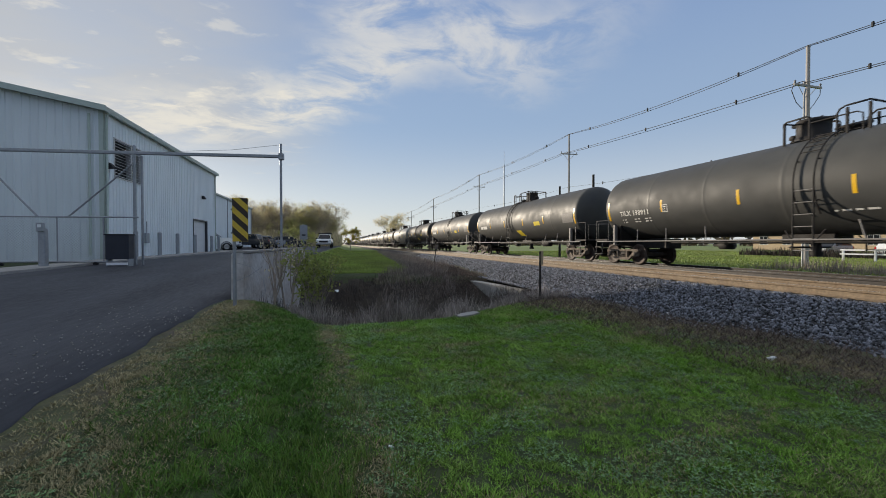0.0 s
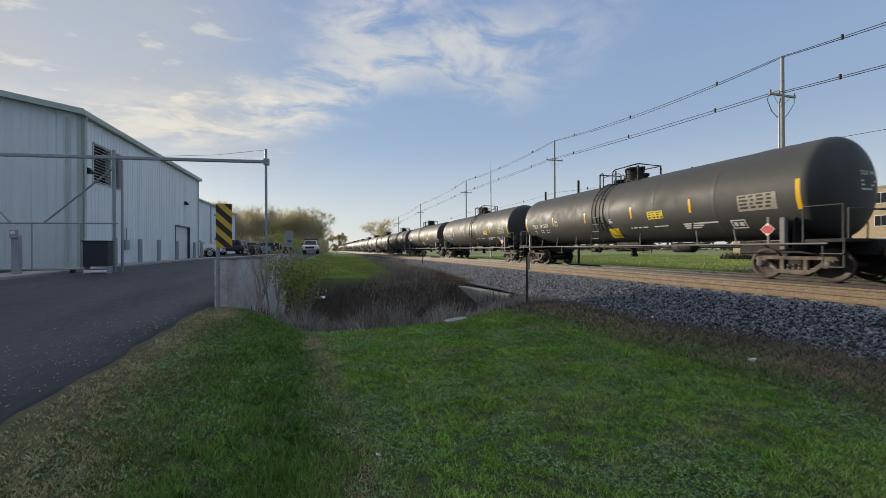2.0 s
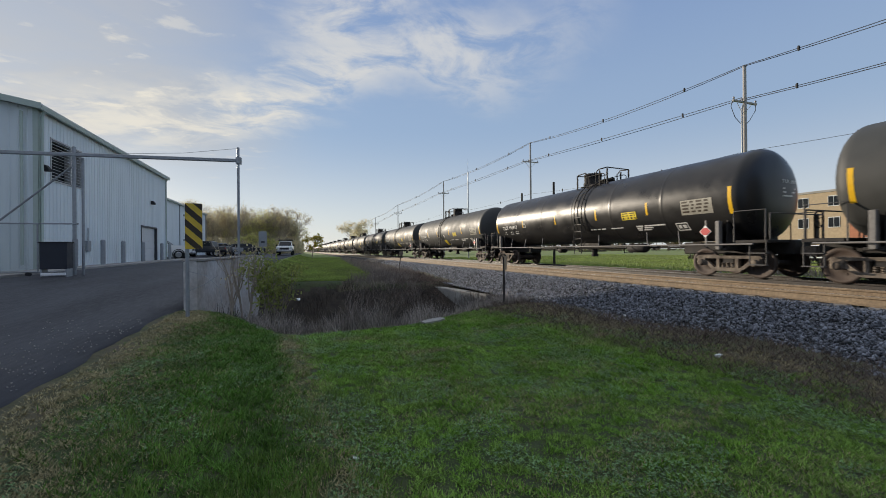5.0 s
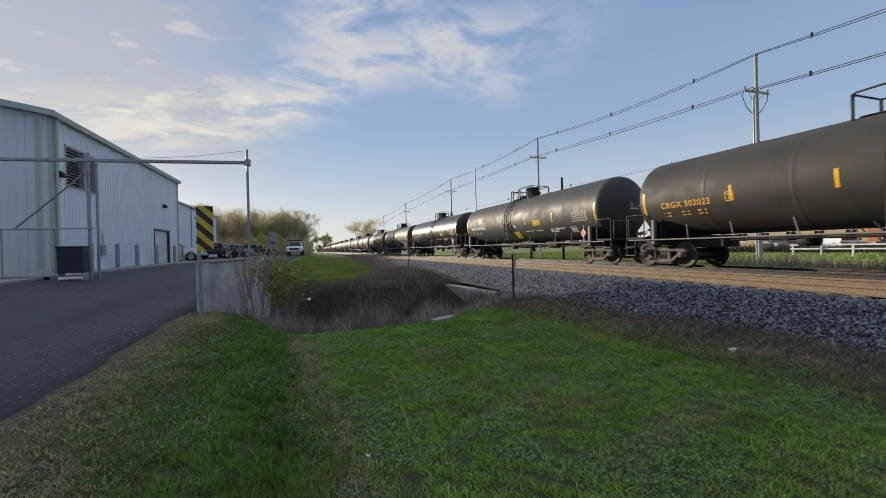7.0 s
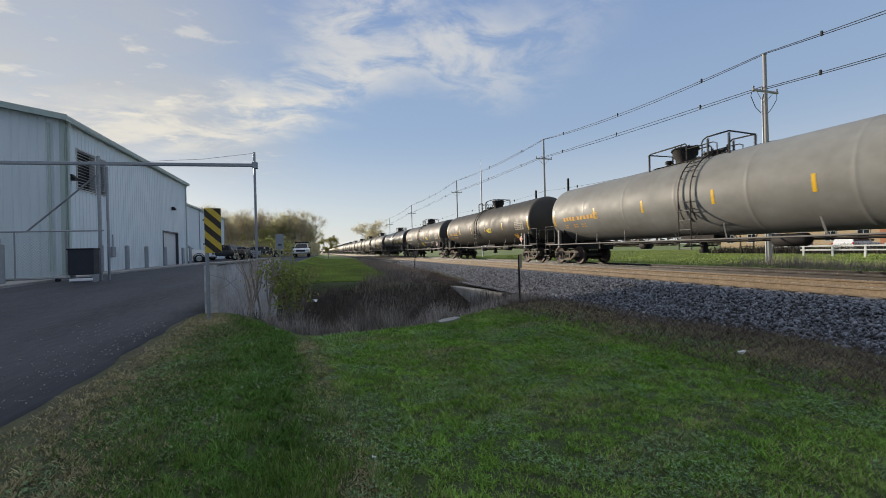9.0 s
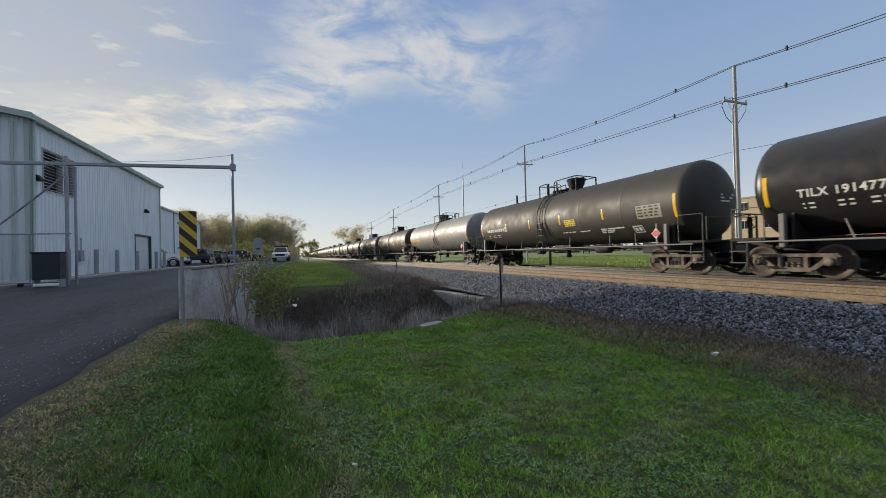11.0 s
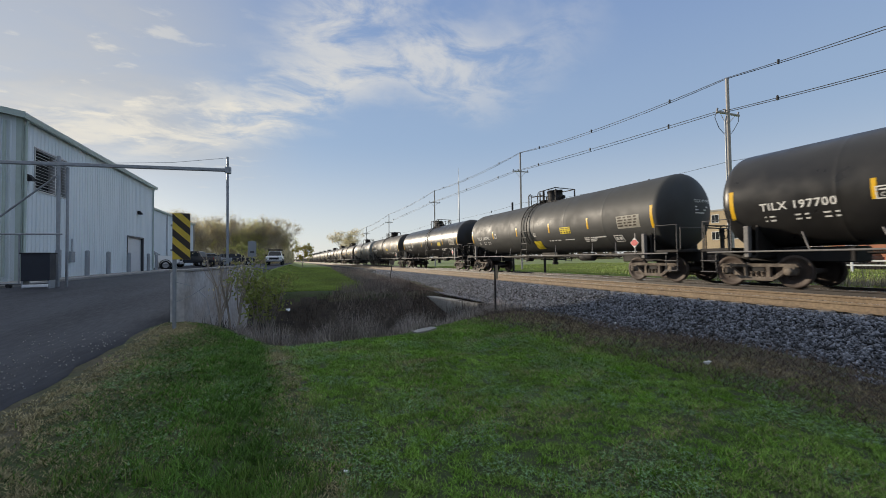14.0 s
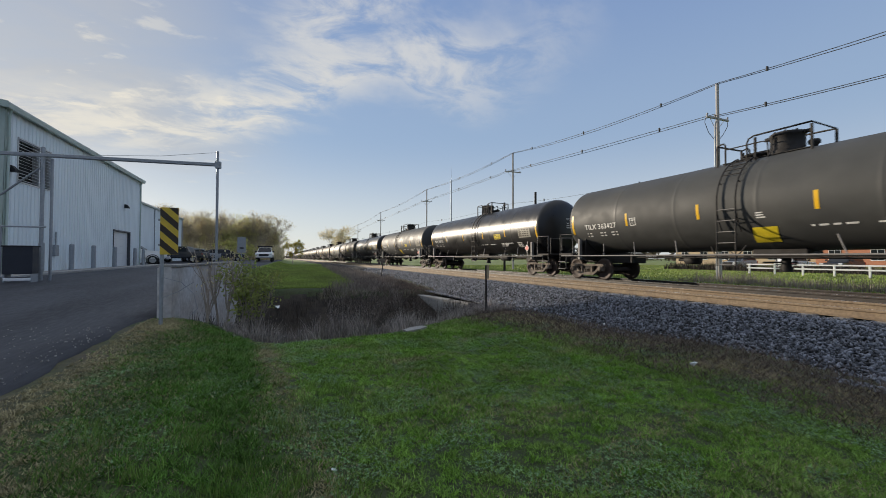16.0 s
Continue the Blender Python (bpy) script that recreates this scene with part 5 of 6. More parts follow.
def wire(p, q, sag, r, label, balls=0):
    w = thing("overhead_wire", label, "overhead wire", None, "wires of the pole line")
    n = 24
    f = lambda t: (p[0] + (q[0] - p[0]) * t, p[1] + (q[1] - p[1]) * t, p[2] + (q[2] - p[2]) * t - 4 * sag * t * (1 - t))
    part("cable", Geo().tube([f(i / n) for i in range(n + 1)], r, 5), M["cable"], w)
    for k in range(balls):
        x, y, z = f((k + 0.5) / balls)
        part("spacer", Geo().box((x - 0.07, y - 0.06, z - 0.16), (x + 0.07, y + 0.06, z + 0.16), 0.03), M["cable"], w)


LOW = [7.2, 7.8, 8.5, 8.8, 8.6, 8.4, 8.4]
for i, ((y0, t0), (y1, t1)) in enumerate(zip(POLES[:-1], POLES[1:])):
    for k, x in enumerate((-0.09, 0.09)):
        wire((WIRE_X + x, y0, t0 + 0.02), (WIRE_X + x, y1, t1 + 0.02), (0.66 if y0 < 0 else 0.45) + 0.14 * k, 0.024, "dark overhead conductor between poles", (5, 3)[i > 0] if k == 0 else 0)
    for k, x in enumerate((-0.3, 0.1)):
        wire((WIRE_X + x, y0, t0 - 2.3), (WIRE_X + x, y1, t1 - 2.42), 0.62 if y0 < 0 else 0.05 + 0.12 * k, 0.024, "dark overhead conductor between poles", (5, 3)[i > 0] if k == 0 else 0)
    wire((WIRE_X, y0, LOW[i]), (WIRE_X, y1, LOW[i + 1]), 0.4, 0.014, "low dark overhead cable between poles", 2)
for y, top in ((66.0, 16.7),):
    p = thing("lamp_mast", "tall thin grey mast behind the train", "mast", pose(29.4, y, 0))
    part("mast", Geo().cyl((0, 0, -0.8), (0, 0, top - 1.5), 0.13, 10, 0.09).cyl((0, 0, top - 1.5), (0, 0, top + 0.9), 0.03, 6, 0.012), M["galv"], p)
for x, y, top in ((24.0, 33.0, 7.6), (24.0, 38.9, 7.3)):
    p = thing("stub_pole", "short dark wooden pole behind the train", "pole", pose(x, y, 0))
    part("pole", Geo().cyl((0, 0, -0.9), (0, 0, top), 0.13, 10, 0.11), M["frame_black"], p)


# ---------- vehicles ----------
def wheel(parent, x, y, r=0.38, s=1):
    w = part("wheel", Geo().lathe([(r * 0.62, 0.11), (r * 0.9, 0.12), (r, 0.07), (r, -0.07), (r * 0.9, -0.12), (r * 0.62, -0.11)], pose(x, y, r) @ Matrix.Rotation(radians(90), 4, "Y"), 22), M["rubber"], parent)
    part("rim", Geo().lathe([(0.0, s * 0.06), (r * 0.2, s * 0.08), (r * 0.5, s * 0.03), (r * 0.62, s * 0.10), (r * 0.62, -s * 0.05)], pose(x, y, r) @ Matrix.Rotation(radians(90), 4, "Y"), 16), M["chrome"], w)


def vehicle(name, label, category, paint, at, style, bar=False):
    """Faces +y; the body is cut from its side outline and narrowed towards the roof."""
    v = thing(name, label, category, at)
    if style == "pickup":
        low = [(-2.85, 0.50), (2.62, 0.50), (2.80, 0.62), (2.82, 1.00), (2.68, 1.14), (1.20, 1.22), (-2.86, 1.20), (-2.90, 0.75)]
        cab = [(1.15, 1.20), (0.45, 1.82), (0.10, 1.88), (-0.95, 1.88), (-1.18, 1.80), (-1.30, 1.20)]
        ax = (1.85, -1.75)
    else:
        low = [(-2.30, 0.42), (2.20, 0.42), (2.36, 0.58), (2.36, 0.88), (2.20, 1.02), (1.05, 1.10), (-2.36, 1.08), (-2.40, 0.65)]
        cab = [(1.05, 1.08), (0.35, 1.62), (0.0, 1.70), (-1.75, 1.70), (-2.05, 1.60), (-2.34, 1.08)]
        ax = (1.45, -1.40)
    g, hw, k = Geo(), 0.98, len(low)
    vs = [(s * (hw if 0.55 < z < 1.05 else hw - 0.07), y, z) for s in (-1, 1) for y, z in low]
    g.add(vs, [tuple(range(k)), tuple(range(2 * k - 1, k - 1, -1))] + [(i, (i + 1) % k, (i + 1) % k + k, i + k) for i in range(k)])
    body = part("body", g, paint, v)
    g, k = Geo(), len(cab)
    vs = [(s * (0.90 if z < 1.3 else 0.72), y, z) for s in (-1, 1) for y, z in cab]
    g.add(vs, [tuple(range(k)), tuple(range(2 * k - 1, k - 1, -1))] + [(i, (i + 1) % k, (i + 1) % k + k, i + k) for i in range(k)])
    part("cabin", g, paint, v)
    y0, z0, y1, z1 = *cab[0], *cab[1]
    part("windscreen", Geo().prism([(-0.82, y0 + 0.01, z0 + 0.06), (0.82, y0 + 0.01, z0 + 0.06), (0.66, y1 + 0.05, z1 - 0.02), (-0.66, y1 + 0.05, z1 - 0.02)], (0, 0.02, 0.02)), M["glass"], v, "dark windscreen")
    ym, yr = (cab[0][0] - 0.35), cab[-1][0] + 0.2
    for s in (-1, 1):
        part("side_window", Geo().prism([(s * 0.885, ym, 1.27), (s * 0.885, yr, 1.27), (s * 0.745, yr + 0.15, cab[2][1] - 0.12), (s * 0.745, ym - 0.45, cab[2][1] - 0.12)], (s * 0.02, 0, 0)), M["glass"], v, "dark side window")
        for y in ax:
            part("wheel_arch", Geo().lathe([(0.44, -0.06), (0.46, 0.06), (0.40, 0.07)], pose(s * 0.93, y, 0.42) @ Matrix.Rotation(radians(90), 4, "Y"), 18), M["dark"], v)
            wheel(v, s * 0.86, y, 0.39 if style == "pickup" else 0.34, s)
        f = low[3][0]
        part("headlamp", Geo().box((s * 0.62, f - 0.12, 0.86), (s * 0.95, f + 0.012, 1.04), 0.03), M["lamp_glass"], v, "clear headlamp")
        part("tail_lamp", Geo().box((s * 0.80, low[-2][0] - 0.015, 0.85), (s * 0.96, low[-2][0] + 0.08, 1.12), 0.02), M["tail_red"], v, "red tail lamp")
        part("door_mirror", Geo().box((s * 0.95, 0.62, 1.22), (s * 1.16, 0.76, 1.42), 0.03), M["dark"], v)
    f = low[3][0]
    part("grille", Geo().box((-0.58, f - 0.05, 0.72), (0.58, f + 0.014, 1.0), 0.02), M["dark"], v, "dark radiator grille")
    part("bumper", Geo().box((-0.96, f - 0.1, 0.46), (0.96, f + 0.07, 0.66), 0.04), M["chrome"] if style == "pickup" else M["dark"], v, "front bumper")
    if bar:
        part("roof_rack", Geo().box((-0.9, -0.9, 1.96), (0.9, 0.2, 2.10), 0.03).box((-0.85, -0.85, 1.86), (-0.8, 0.1, 1.97)).box((0.8, -0.85, 1.86), (0.85, 0.1, 1.97)), M["dark"], v, "dark roof rack")
    return v


vehicle("pickup_truck", "white pickup truck with a dark roof rack on the road", "pickup truck", M["white_paint"], pose(-1.4, 58.0, 0.42, 0, 0, 178), "pickup", True)
vehicle("pickup_truck", "white pickup truck parked at the low shed", "pickup truck", M["white_paint"], pose(-13.1, 46.6, 0.24, 0, 0, -86) @ Matrix.Scale(1.14, 4), "pickup")
vehicle("pickup_truck", "black pickup truck parked beyond the low shed", "pickup truck", M["dark_paint"], pose(-10.6, 55.8, 0.36, 0, 0, 75), "pickup")
vehicle("car", "silver hatchback parked on the asphalt", "car", M["silver_paint"], pose(-9.4, 60.5, 0.42, 0, 0, -70), "hatch")
vehicle("car", "dark hatchback parked on the asphalt", "car", M["dark_paint"], pose(-7.0, 66.5, 0.42, 0, 0, -70), "hatch")
for i, (y, p) in enumerate(((2.0, "white_paint"), (8.5, "silver_paint"), (15.5, "white_paint"), (22.5, "dark_paint"), (27.0, "white_paint"), (33.5, "silver_paint"))):
    x = 56.0 + (i % 3) * 0.6
    vehicle("car", ("white", "silver", "dark")[{"white_paint": 0, "silver_paint": 1, "dark_paint": 2}[p]] + " parked car beyond the railway fence", "car", M[p], pose(x, y, ground_z(x, y), 0, 0, 90 if i % 2 else -90), "hatch")


# ---------- beyond the railway ----------
def fence():
    f = thing("white_fence", "white two-rail guard fence beyond the tracks", "fence", pose(44.0, 0, ground_z(44, 5)))
    for i in range(15):
        part("post", Geo().box((-0.07, -6 + i * 2.2 - 0.07, -0.2), (0.07, -6 + i * 2.2 + 0.07, 1.05), 0.01), M["white_door"], f)
    for z in (0.62, 0.98):
        part("rail", Geo().box((-0.11, -6.2, z - 0.06), (-0.07, 25.0, z + 0.06), 0.01), M["white_door"], f)


fence()


def far_building(name, label, mat, x, y0, y1, depth, h, floors, cols):
    b = thing(name, label, "building", pose(x, 0, ground_z(x, y0) - 0.1))
    part("wall", Geo().box((0, y0, 0), (depth, y1, h)), mat, b)
    part("parapet", Geo().box((-0.12, y0 - 0.12, h - 0.1), (depth, y1 + 0.12, h + 0.25), 0.03), M["concrete"], b, "pale parapet coping")
    step = (y1 - y0) / cols
    for fl in range(floors):
        for c in range(cols):
            y, z = y0 + (c + 0.5) * step, 1.0 + fl * h / floors
            w = part("window", Geo().box((-0.06, y - 0.75, z), (0.02, y + 0.75, z + 1.7)), M["white_door"], b, "pale framed window")
            for s in (-1, 1):
                part("pane", Geo().box((-0.08, y + s * 0.36 - 0.32, z + 0.1), (-0.055, y + s * 0.36 + 0.32, z + 1.6)), M["glass"], w)


far_building("brick_building", "orange-red brick building beyond the railway", M["brick_red"], 80, 2, 35.4, 16, 10.9, 3, 7)
far_building("tan_building", "tan masonry building beyond the railway", M["brick_tan"], 80.6, 35.5, 60, 16, 10.3, 3, 6)

# ---------- trees ----------
def leaf_material(name, colour, second):
    """Thin leaves: much of the light passes through them."""
    m = material(name, colour, 0.7, vary=0.25, scale=3, second=second, patches=0.8, patch_scale=0.6, island=0.35)
    n, l = m.node_tree.nodes, m.node_tree.links
    bsdf = n["Principled BSDF"]
    through_light, both = n.new("ShaderNodeBsdfTranslucent"), n.new("ShaderNodeMixShader")
    l.new(bsdf.inputs["Base Color"].links[0].from_socket, through_light.inputs["Color"])
    both.inputs[0].default_value = 0.6
    l.new(bsdf.outputs[0], both.inputs[1]), l.new(through_light.outputs[0], both.inputs[2])
    l.new(both.outputs[0], n["Material Output"].inputs["Surface"])
    return m


M["bark"] = material("grey_bark", (0.34, 0.29, 0.24), 0.95, vary=0.3, scale=6, stretch=(4, 4, 0.6))
M["spring_leaf"] = leaf_material("spring_leaf", (0.60, 0.60, 0.20), (0.48, 0.46, 0.20))
M["yellow_leaf"] = leaf_material("yellow_bloom", (0.55, 0.42, 0.08), (0.32, 0.32, 0.08))
M["bud"] = leaf_material("brown_buds", (0.58, 0.49, 0.33), (0.60, 0.57, 0.30))
M["shrub_leaf"] = leaf_material("shrub_leaf", (0.24, 0.30, 0.08), (0.36, 0.36, 0.11))


def grow(seed, height, spread, levels=4, leaf=None, leaf_n=2600, leaf_size=0.16, trunk_r=0.16, low=0.25, twigs=900):
    """Trunk and limbs by splitting, fine twigs at their ends, small leaves round the twigs."""
    rng = random.Random(seed)
    wood, tips = Geo(), []

    def limb(p, way, length, r, level):
        pts, q, wdir = [p], p.copy(), way.copy()
        for _ in range(3):
            wdir = (wdir + Vector((rng.gauss(0, 0.14), rng.gauss(0, 0.14), rng.gauss(0.03, 0.06)))).normalized()
            q = q + wdir * (length / 3)
            pts.append(q)
        wood.tube(pts, r, 6 if level < 2 else 4, False, [r, r * 0.85, r * 0.7, r * 0.5])
        if level >= levels:
            tips.append((pts[-1], wdir, pts[1]))
            return
        for k in range(3 if level else 5):
            at = pts[rng.choice((1, 2, 3, 3))] if level else pts[1] + (pts[3] - pts[1]) * rng.random()
            tilt = Vector((rng.gauss(0, spread), rng.gauss(0, spread), rng.uniform(0.1, 0.7)))
            limb(at, (wdir * 0.7 + tilt).normalized(), length * rng.uniform(0.55, 0.8), r * 0.55, level + 1)

    limb(Vector((0, 0, -0.3)), Vector((0, 0, 1)), height * 0.45, trunk_r, 0)
    top = max(t[0].z for t in tips)
    f = height / top
    wood.v = [(x * f, y * f, z * f) for x, y, z in wood.v]
    tips = [(a * f, w, b * f) for a, w, b in tips]
    vs, fs = [], []
    for _ in range(twigs):
        a, w, b = rng.choice(tips)
        p = b + (a - b) * rng.random()
        d = (w + Vector((rng.gauss(0, 0.8), rng.gauss(0, 0.8), rng.gauss(0.2, 0.6)))).normalized() * rng.uniform(0.3, 0.9) * height / 9
        s = d.orthogonal().normalized() * 0.012 * height / 9
        k = len(vs)
        vs += [tuple(p - s), tuple(p + s), tuple(p + d)]
        fs.append((k, k + 1, k + 2))
    wood.add(vs, fs)
    vs, fs = [], []
    for _ in range(leaf_n):
        a, w, b = rng.choice(tips)
        p = a + Vector((rng.gauss(0, 0.4), rng.gauss(0, 0.4), rng.gauss(0, 0.35))) * height / 9
        u = Vector((rng.gauss(0, 1), rng.gauss(0, 1), rng.gauss(0, 1))).normalized()
        v = u.orthogonal().normalized()
        s = leaf_size * rng.uniform(0.5, 1.2)
        k = len(vs)
        vs += [tuple(p - u * s), tuple(p + v * s * 0.6), tuple(p + u * s), tuple(p - v * s * 0.6)]
        fs.append((k, k + 1, k + 2, k + 3))
    return wood, Geo().add(vs, fs)


def tree(name, label, at, seed, height, spread, leafmat, **kw):
    t = thing(name, label, "tree", at, "trees at the road's end")
    wood, leaves = grow(seed, height, spread, **kw)
    part("trunk", raw_mesh("trunk", wood.v, wood.f, M["bark"], True), None, t)
    part("crown", raw_mesh("crown", leaves.v, leaves.f, leafmat), None, t)
    return t


kinds = [tree("tree", "bare spring tree with brown buds", pose(-17, 92, 0.3), 3, 9.6, 0.55, M["bud"], leaf_n=4200, leaf_size=0.085, twigs=2600),
         tree("tree", "spring tree with thin yellow-green leaves", pose(-9, 90, 0.3), 8, 9.2, 0.6, M["spring_leaf"], leaf_n=5200, leaf_size=0.09, twigs=2000),
         tree("tree", "bare spring tree with brown buds", pose(-4, 94, 0.3), 15, 10.2, 0.5, M["bud"], leaf_n=4600, leaf_size=0.085, twigs=2600)]
rng = random.Random(5)
for i in range(40):
    x = -28 + i * 0.70 + rng.uniform(-0.6, 0.6)
    y = rng.uniform(86, 112)
    src = kinds[i % 3]
    c = copy_thing(src, pose(x * (y / 95), y, 0.6 - rng.uniform(0.0, 1.8), 0, 0, rng.uniform(0, 360)))
tree("tree", "hazy bare tree far along the railway", pose(21.4, 160, 0.2), 31, 13.0, 0.6, M["bud"], leaf_n=2600, leaf_size=0.22)
tree("tree", "hazy bare tree far along the railway", pose(24.5, 172, 0.2), 37, 11.0, 0.6, M["bud"], leaf_n=2200, leaf_size=0.22)
bush = tree("bush", "yellow flowering bush beside the road", pose(2.6, 72, 0.1), 41, 3.6, 0.9, M["yellow_leaf"], levels=3, leaf_n=1500, leaf_size=0.13, trunk_r=0.07, twigs=300)
tagged(bush, category="bush")
for x, y in ((-4.6, 78), (-8.5, 80)):
    tagged(tree("bush", "leafy yellow-green bush before the trees", pose(x, y, 0.3), int(50 + x), 3.8, 0.9, M["spring_leaf"], levels=3, leaf_n=1500, leaf_size=0.13, trunk_r=0.07, twigs=300), category="bush")
# shrub in the creek hollow and saplings before the parapet
for x, y, h, sp, nl, sd in ((-0.28, 11.0, 2.75, 0.13, 620, 61), (-0.55, 10.6, 2.1, 0.17, 620, 67), (-0.75, 10.3, 1.6, 0.2, 420, 69)):
    sh = tree("shrub", "slim leafing green shrub growing from the creek hollow", pose(x, y, ground_z(x, y)), sd, h, sp, M["shrub_leaf"], levels=3, leaf_n=nl, leaf_size=0.05, trunk_r=0.025, twigs=120)
    tagged(sh, category="shrub", group="scrub in the creek")
for x, y, h, sd in ((-1.42, 10.5, 1.9, 71), (-1.22, 10.6, 2.0, 73), (-1.12, 10.4, 1.8, 79)):
    sp = tree("sapling", "bare reddish sapling before the parapet", pose(x, y, ground_z(x, y)), sd, h, 0.13, M["bud"], levels=2, leaf_n=50, leaf_size=0.035, trunk_r=0.024, twigs=40)
    tagged(sp, category="sapling", group="scrub in the creek")

# thicket under the trees
rng = random.Random(12)
vs, fs = [], []
for i in range(9000):
    x, y = rng.uniform(-30, 1.5), rng.uniform(84, 114)
    x *= y / 95
    h = (2.0 + 3.0 * rng.random()) * (0.75 + 0.5 * noise.noise((x * 0.3, y * 0.1, 0)))
    z0 = rng.uniform(0, 2.4)
    dx, dw = rng.gauss(0, 0.5), rng.uniform(0.02, 0.06)
    k = len(vs)
    vs += [(x - dw, y, z0), (x + dw, y, z0), (x + dx, y + rng.gauss(0, 0.4), z0 + h * rng.uniform(0.4, 1))]
    fs.append((k, k + 1, k + 2))
tagged(new("thicket", raw_mesh("thicket", vs, fs, M["bud"])), "dense brown thicket under the trees", "thicket", kind="stuff")

# distant woods along the horizon
rng = random.Random(9)
vs, fs = [], []
for i in range(9000):
    t = rng.random()
    x, y = rng.choice(((-420 + 840 * t, 420 + rng.uniform(0, 60)), (150 + rng.uniform(0, 40), -200 + 620 * t), (-160 - rng.uniform(0, 40), -100 + 520 * t)))
    top = 6.5 + 3 * noise.noise((x * 0.02, y * 0.02, 0)) + 1.5 * noise.noise((x * 0.1, y * 0.1, 3))
    p = Vector((x, y, rng.uniform(-0.5, 1) ** 1 * top if rng.random() > 0.1 else 0.5))
    k, s = len(vs), rng.uniform(0.7, 1.6)
    for _ in range(4):
        vs.append(tuple(p + Vector((rng.gauss(0, s), rng.gauss(0, s), rng.gauss(0, s * 0.7)))))
    fs += [(k, k + 1, k + 2), (k, k + 2, k + 3), (k, k + 3, k + 1), (k + 1, k + 3, k + 2)]
woods = new("far_woods", raw_mesh("far_woods", vs, fs, leaf_material("far_woods_leaf", (0.20, 0.18, 0.13), (0.24, 0.20, 0.15))))
tagged(woods, "hazy brown-green woods along the horizon", "woods", kind="stuff")


# ---------- ballast stones, grass, weeds ----------
rs = np.random.RandomState(4)


def scatter_mesh(name, verts, tris, mat):
    me = bpy.data.meshes.new(name)
    nv, nf = len(verts), len(tris)
    me.vertices.add(nv)
    me.vertices.foreach_set("co", np.ascontiguousarray(verts, dtype=np.float32).ravel())
    me.loops.add(nf * 3)
    me.loops.foreach_set("vertex_index", np.ascontiguousarray(tris, dtype=np.int32).ravel())
    me.polygons.add(nf)
    me.polygons.foreach_set("loop_start", np.arange(0, nf * 3, 3, dtype=np.int32))
    me.materials.append(mat)
    me.update(calc_edges=True)
    me.validate()
    return me


def stones(x, y, z, size):
    """Angular stones: jittered, flattened octahedra."""
    n = len(x)
    base = np.array([(1, 0, 0), (-1, 0, 0), (0, 1, 0), (0, -1, 0), (0, 0, 1), (0, 0, -1)], float)
    v = base[None] + rs.normal(0, 0.28, (n, 6, 3))
    v *= size[:, None, None] * rs.uniform(0.6, 1.1, (n, 1, 3))
    a = rs.uniform(0, 6.283, n)
    b = rs.uniform(-0.9, 0.9, n)
    c, s = np.cos(a)[:, None], np.sin(a)[:, None]
    X, Y, Z = v[..., 0], v[..., 1], v[..., 2]
    X, Y = c * X - s * Y, s * X + c * Y
    cb, sb = np.cos(b)[:, None], np.sin(b)[:, None]
    X, Z = cb * X - sb * Z, sb * X + cb * Z
    v = np.stack([X + x[:, None], Y + y[:, None], Z + z[:, None]], -1).reshape(-1, 3)
    t = np.array([(0, 2, 4), (2, 1, 4), (1, 3, 4), (3, 0, 4), (2, 0, 5), (1, 2, 5), (3, 1, 5), (0, 3, 5)])
    return v, (t[None] + 6 * np.arange(n)[:, None, None]).reshape(-1, 3)


bx, bz = np.array([p[0] for p in bed_profile]), np.array([p[1] for p in bed_profile])
n = 105000
y = 2.0 + 38.0 * rs.uniform(0, 1, n) ** 1.7
x = rs.uniform(6.75, 9.5, n)
keep = rs.uniform(0, 1, n) < np.clip((x - 6.6) / 0.7, 0.1, 1)
x, y = x[keep], y[keep]
z = np.interp(x, bx, bz) + rs.uniform(-0.035, 0.045, len(x))
z = np.where(x < 7.05, -0.66, z)
v, t = stones(x, y, z, rs.uniform(0.013, 0.041, len(x)) * (1 + y * 0.012))
tagged(new("ballast_stones", scatter_mesh("ballast_stones", v, t, M["ballast"])), "blue-grey crushed ballast stones beside the rails", "ballast", kind="stuff")
n = 420
y = rs.uniform(3.0, 9.5, n)
x = -2.75 - np.abs(rs.normal(0, 0.8, n))
v, t = stones(x, y, np.array([road_z(a, b) for a, b in zip(x, y)]) + 0.004, rs.uniform(0.006, 0.018, n))
tagged(new("road_grit", scatter_mesh("road_grit", v, t, M["concrete"])), "pale grit scattered on the asphalt's edge", "grit", kind="stuff")
n = 26000
y = 1.0 + 44 * rs.uniform(0, 1, n) ** 1.4
x = np.where(rs.uniform(0, 1, n) < 0.5, rs.uniform(11.6, 13.8, n), rs.uniform(9.95, 11.25, n))
v, t = stones(x, y, np.interp(x, bx, bz) + 0.03, rs.uniform(0.02, 0.04, n))
M["tan_stone"] = material("dusty_ballast", (0.052, 0.044, 0.038), 0.9, vary=0.3, scale=14, island=0.8)
tagged(new("dusty_stones", scatter_mesh("dusty_stones", v, t, M["tan_stone"])), "dusty tan stones between the rails", "ballast", kind="stuff")


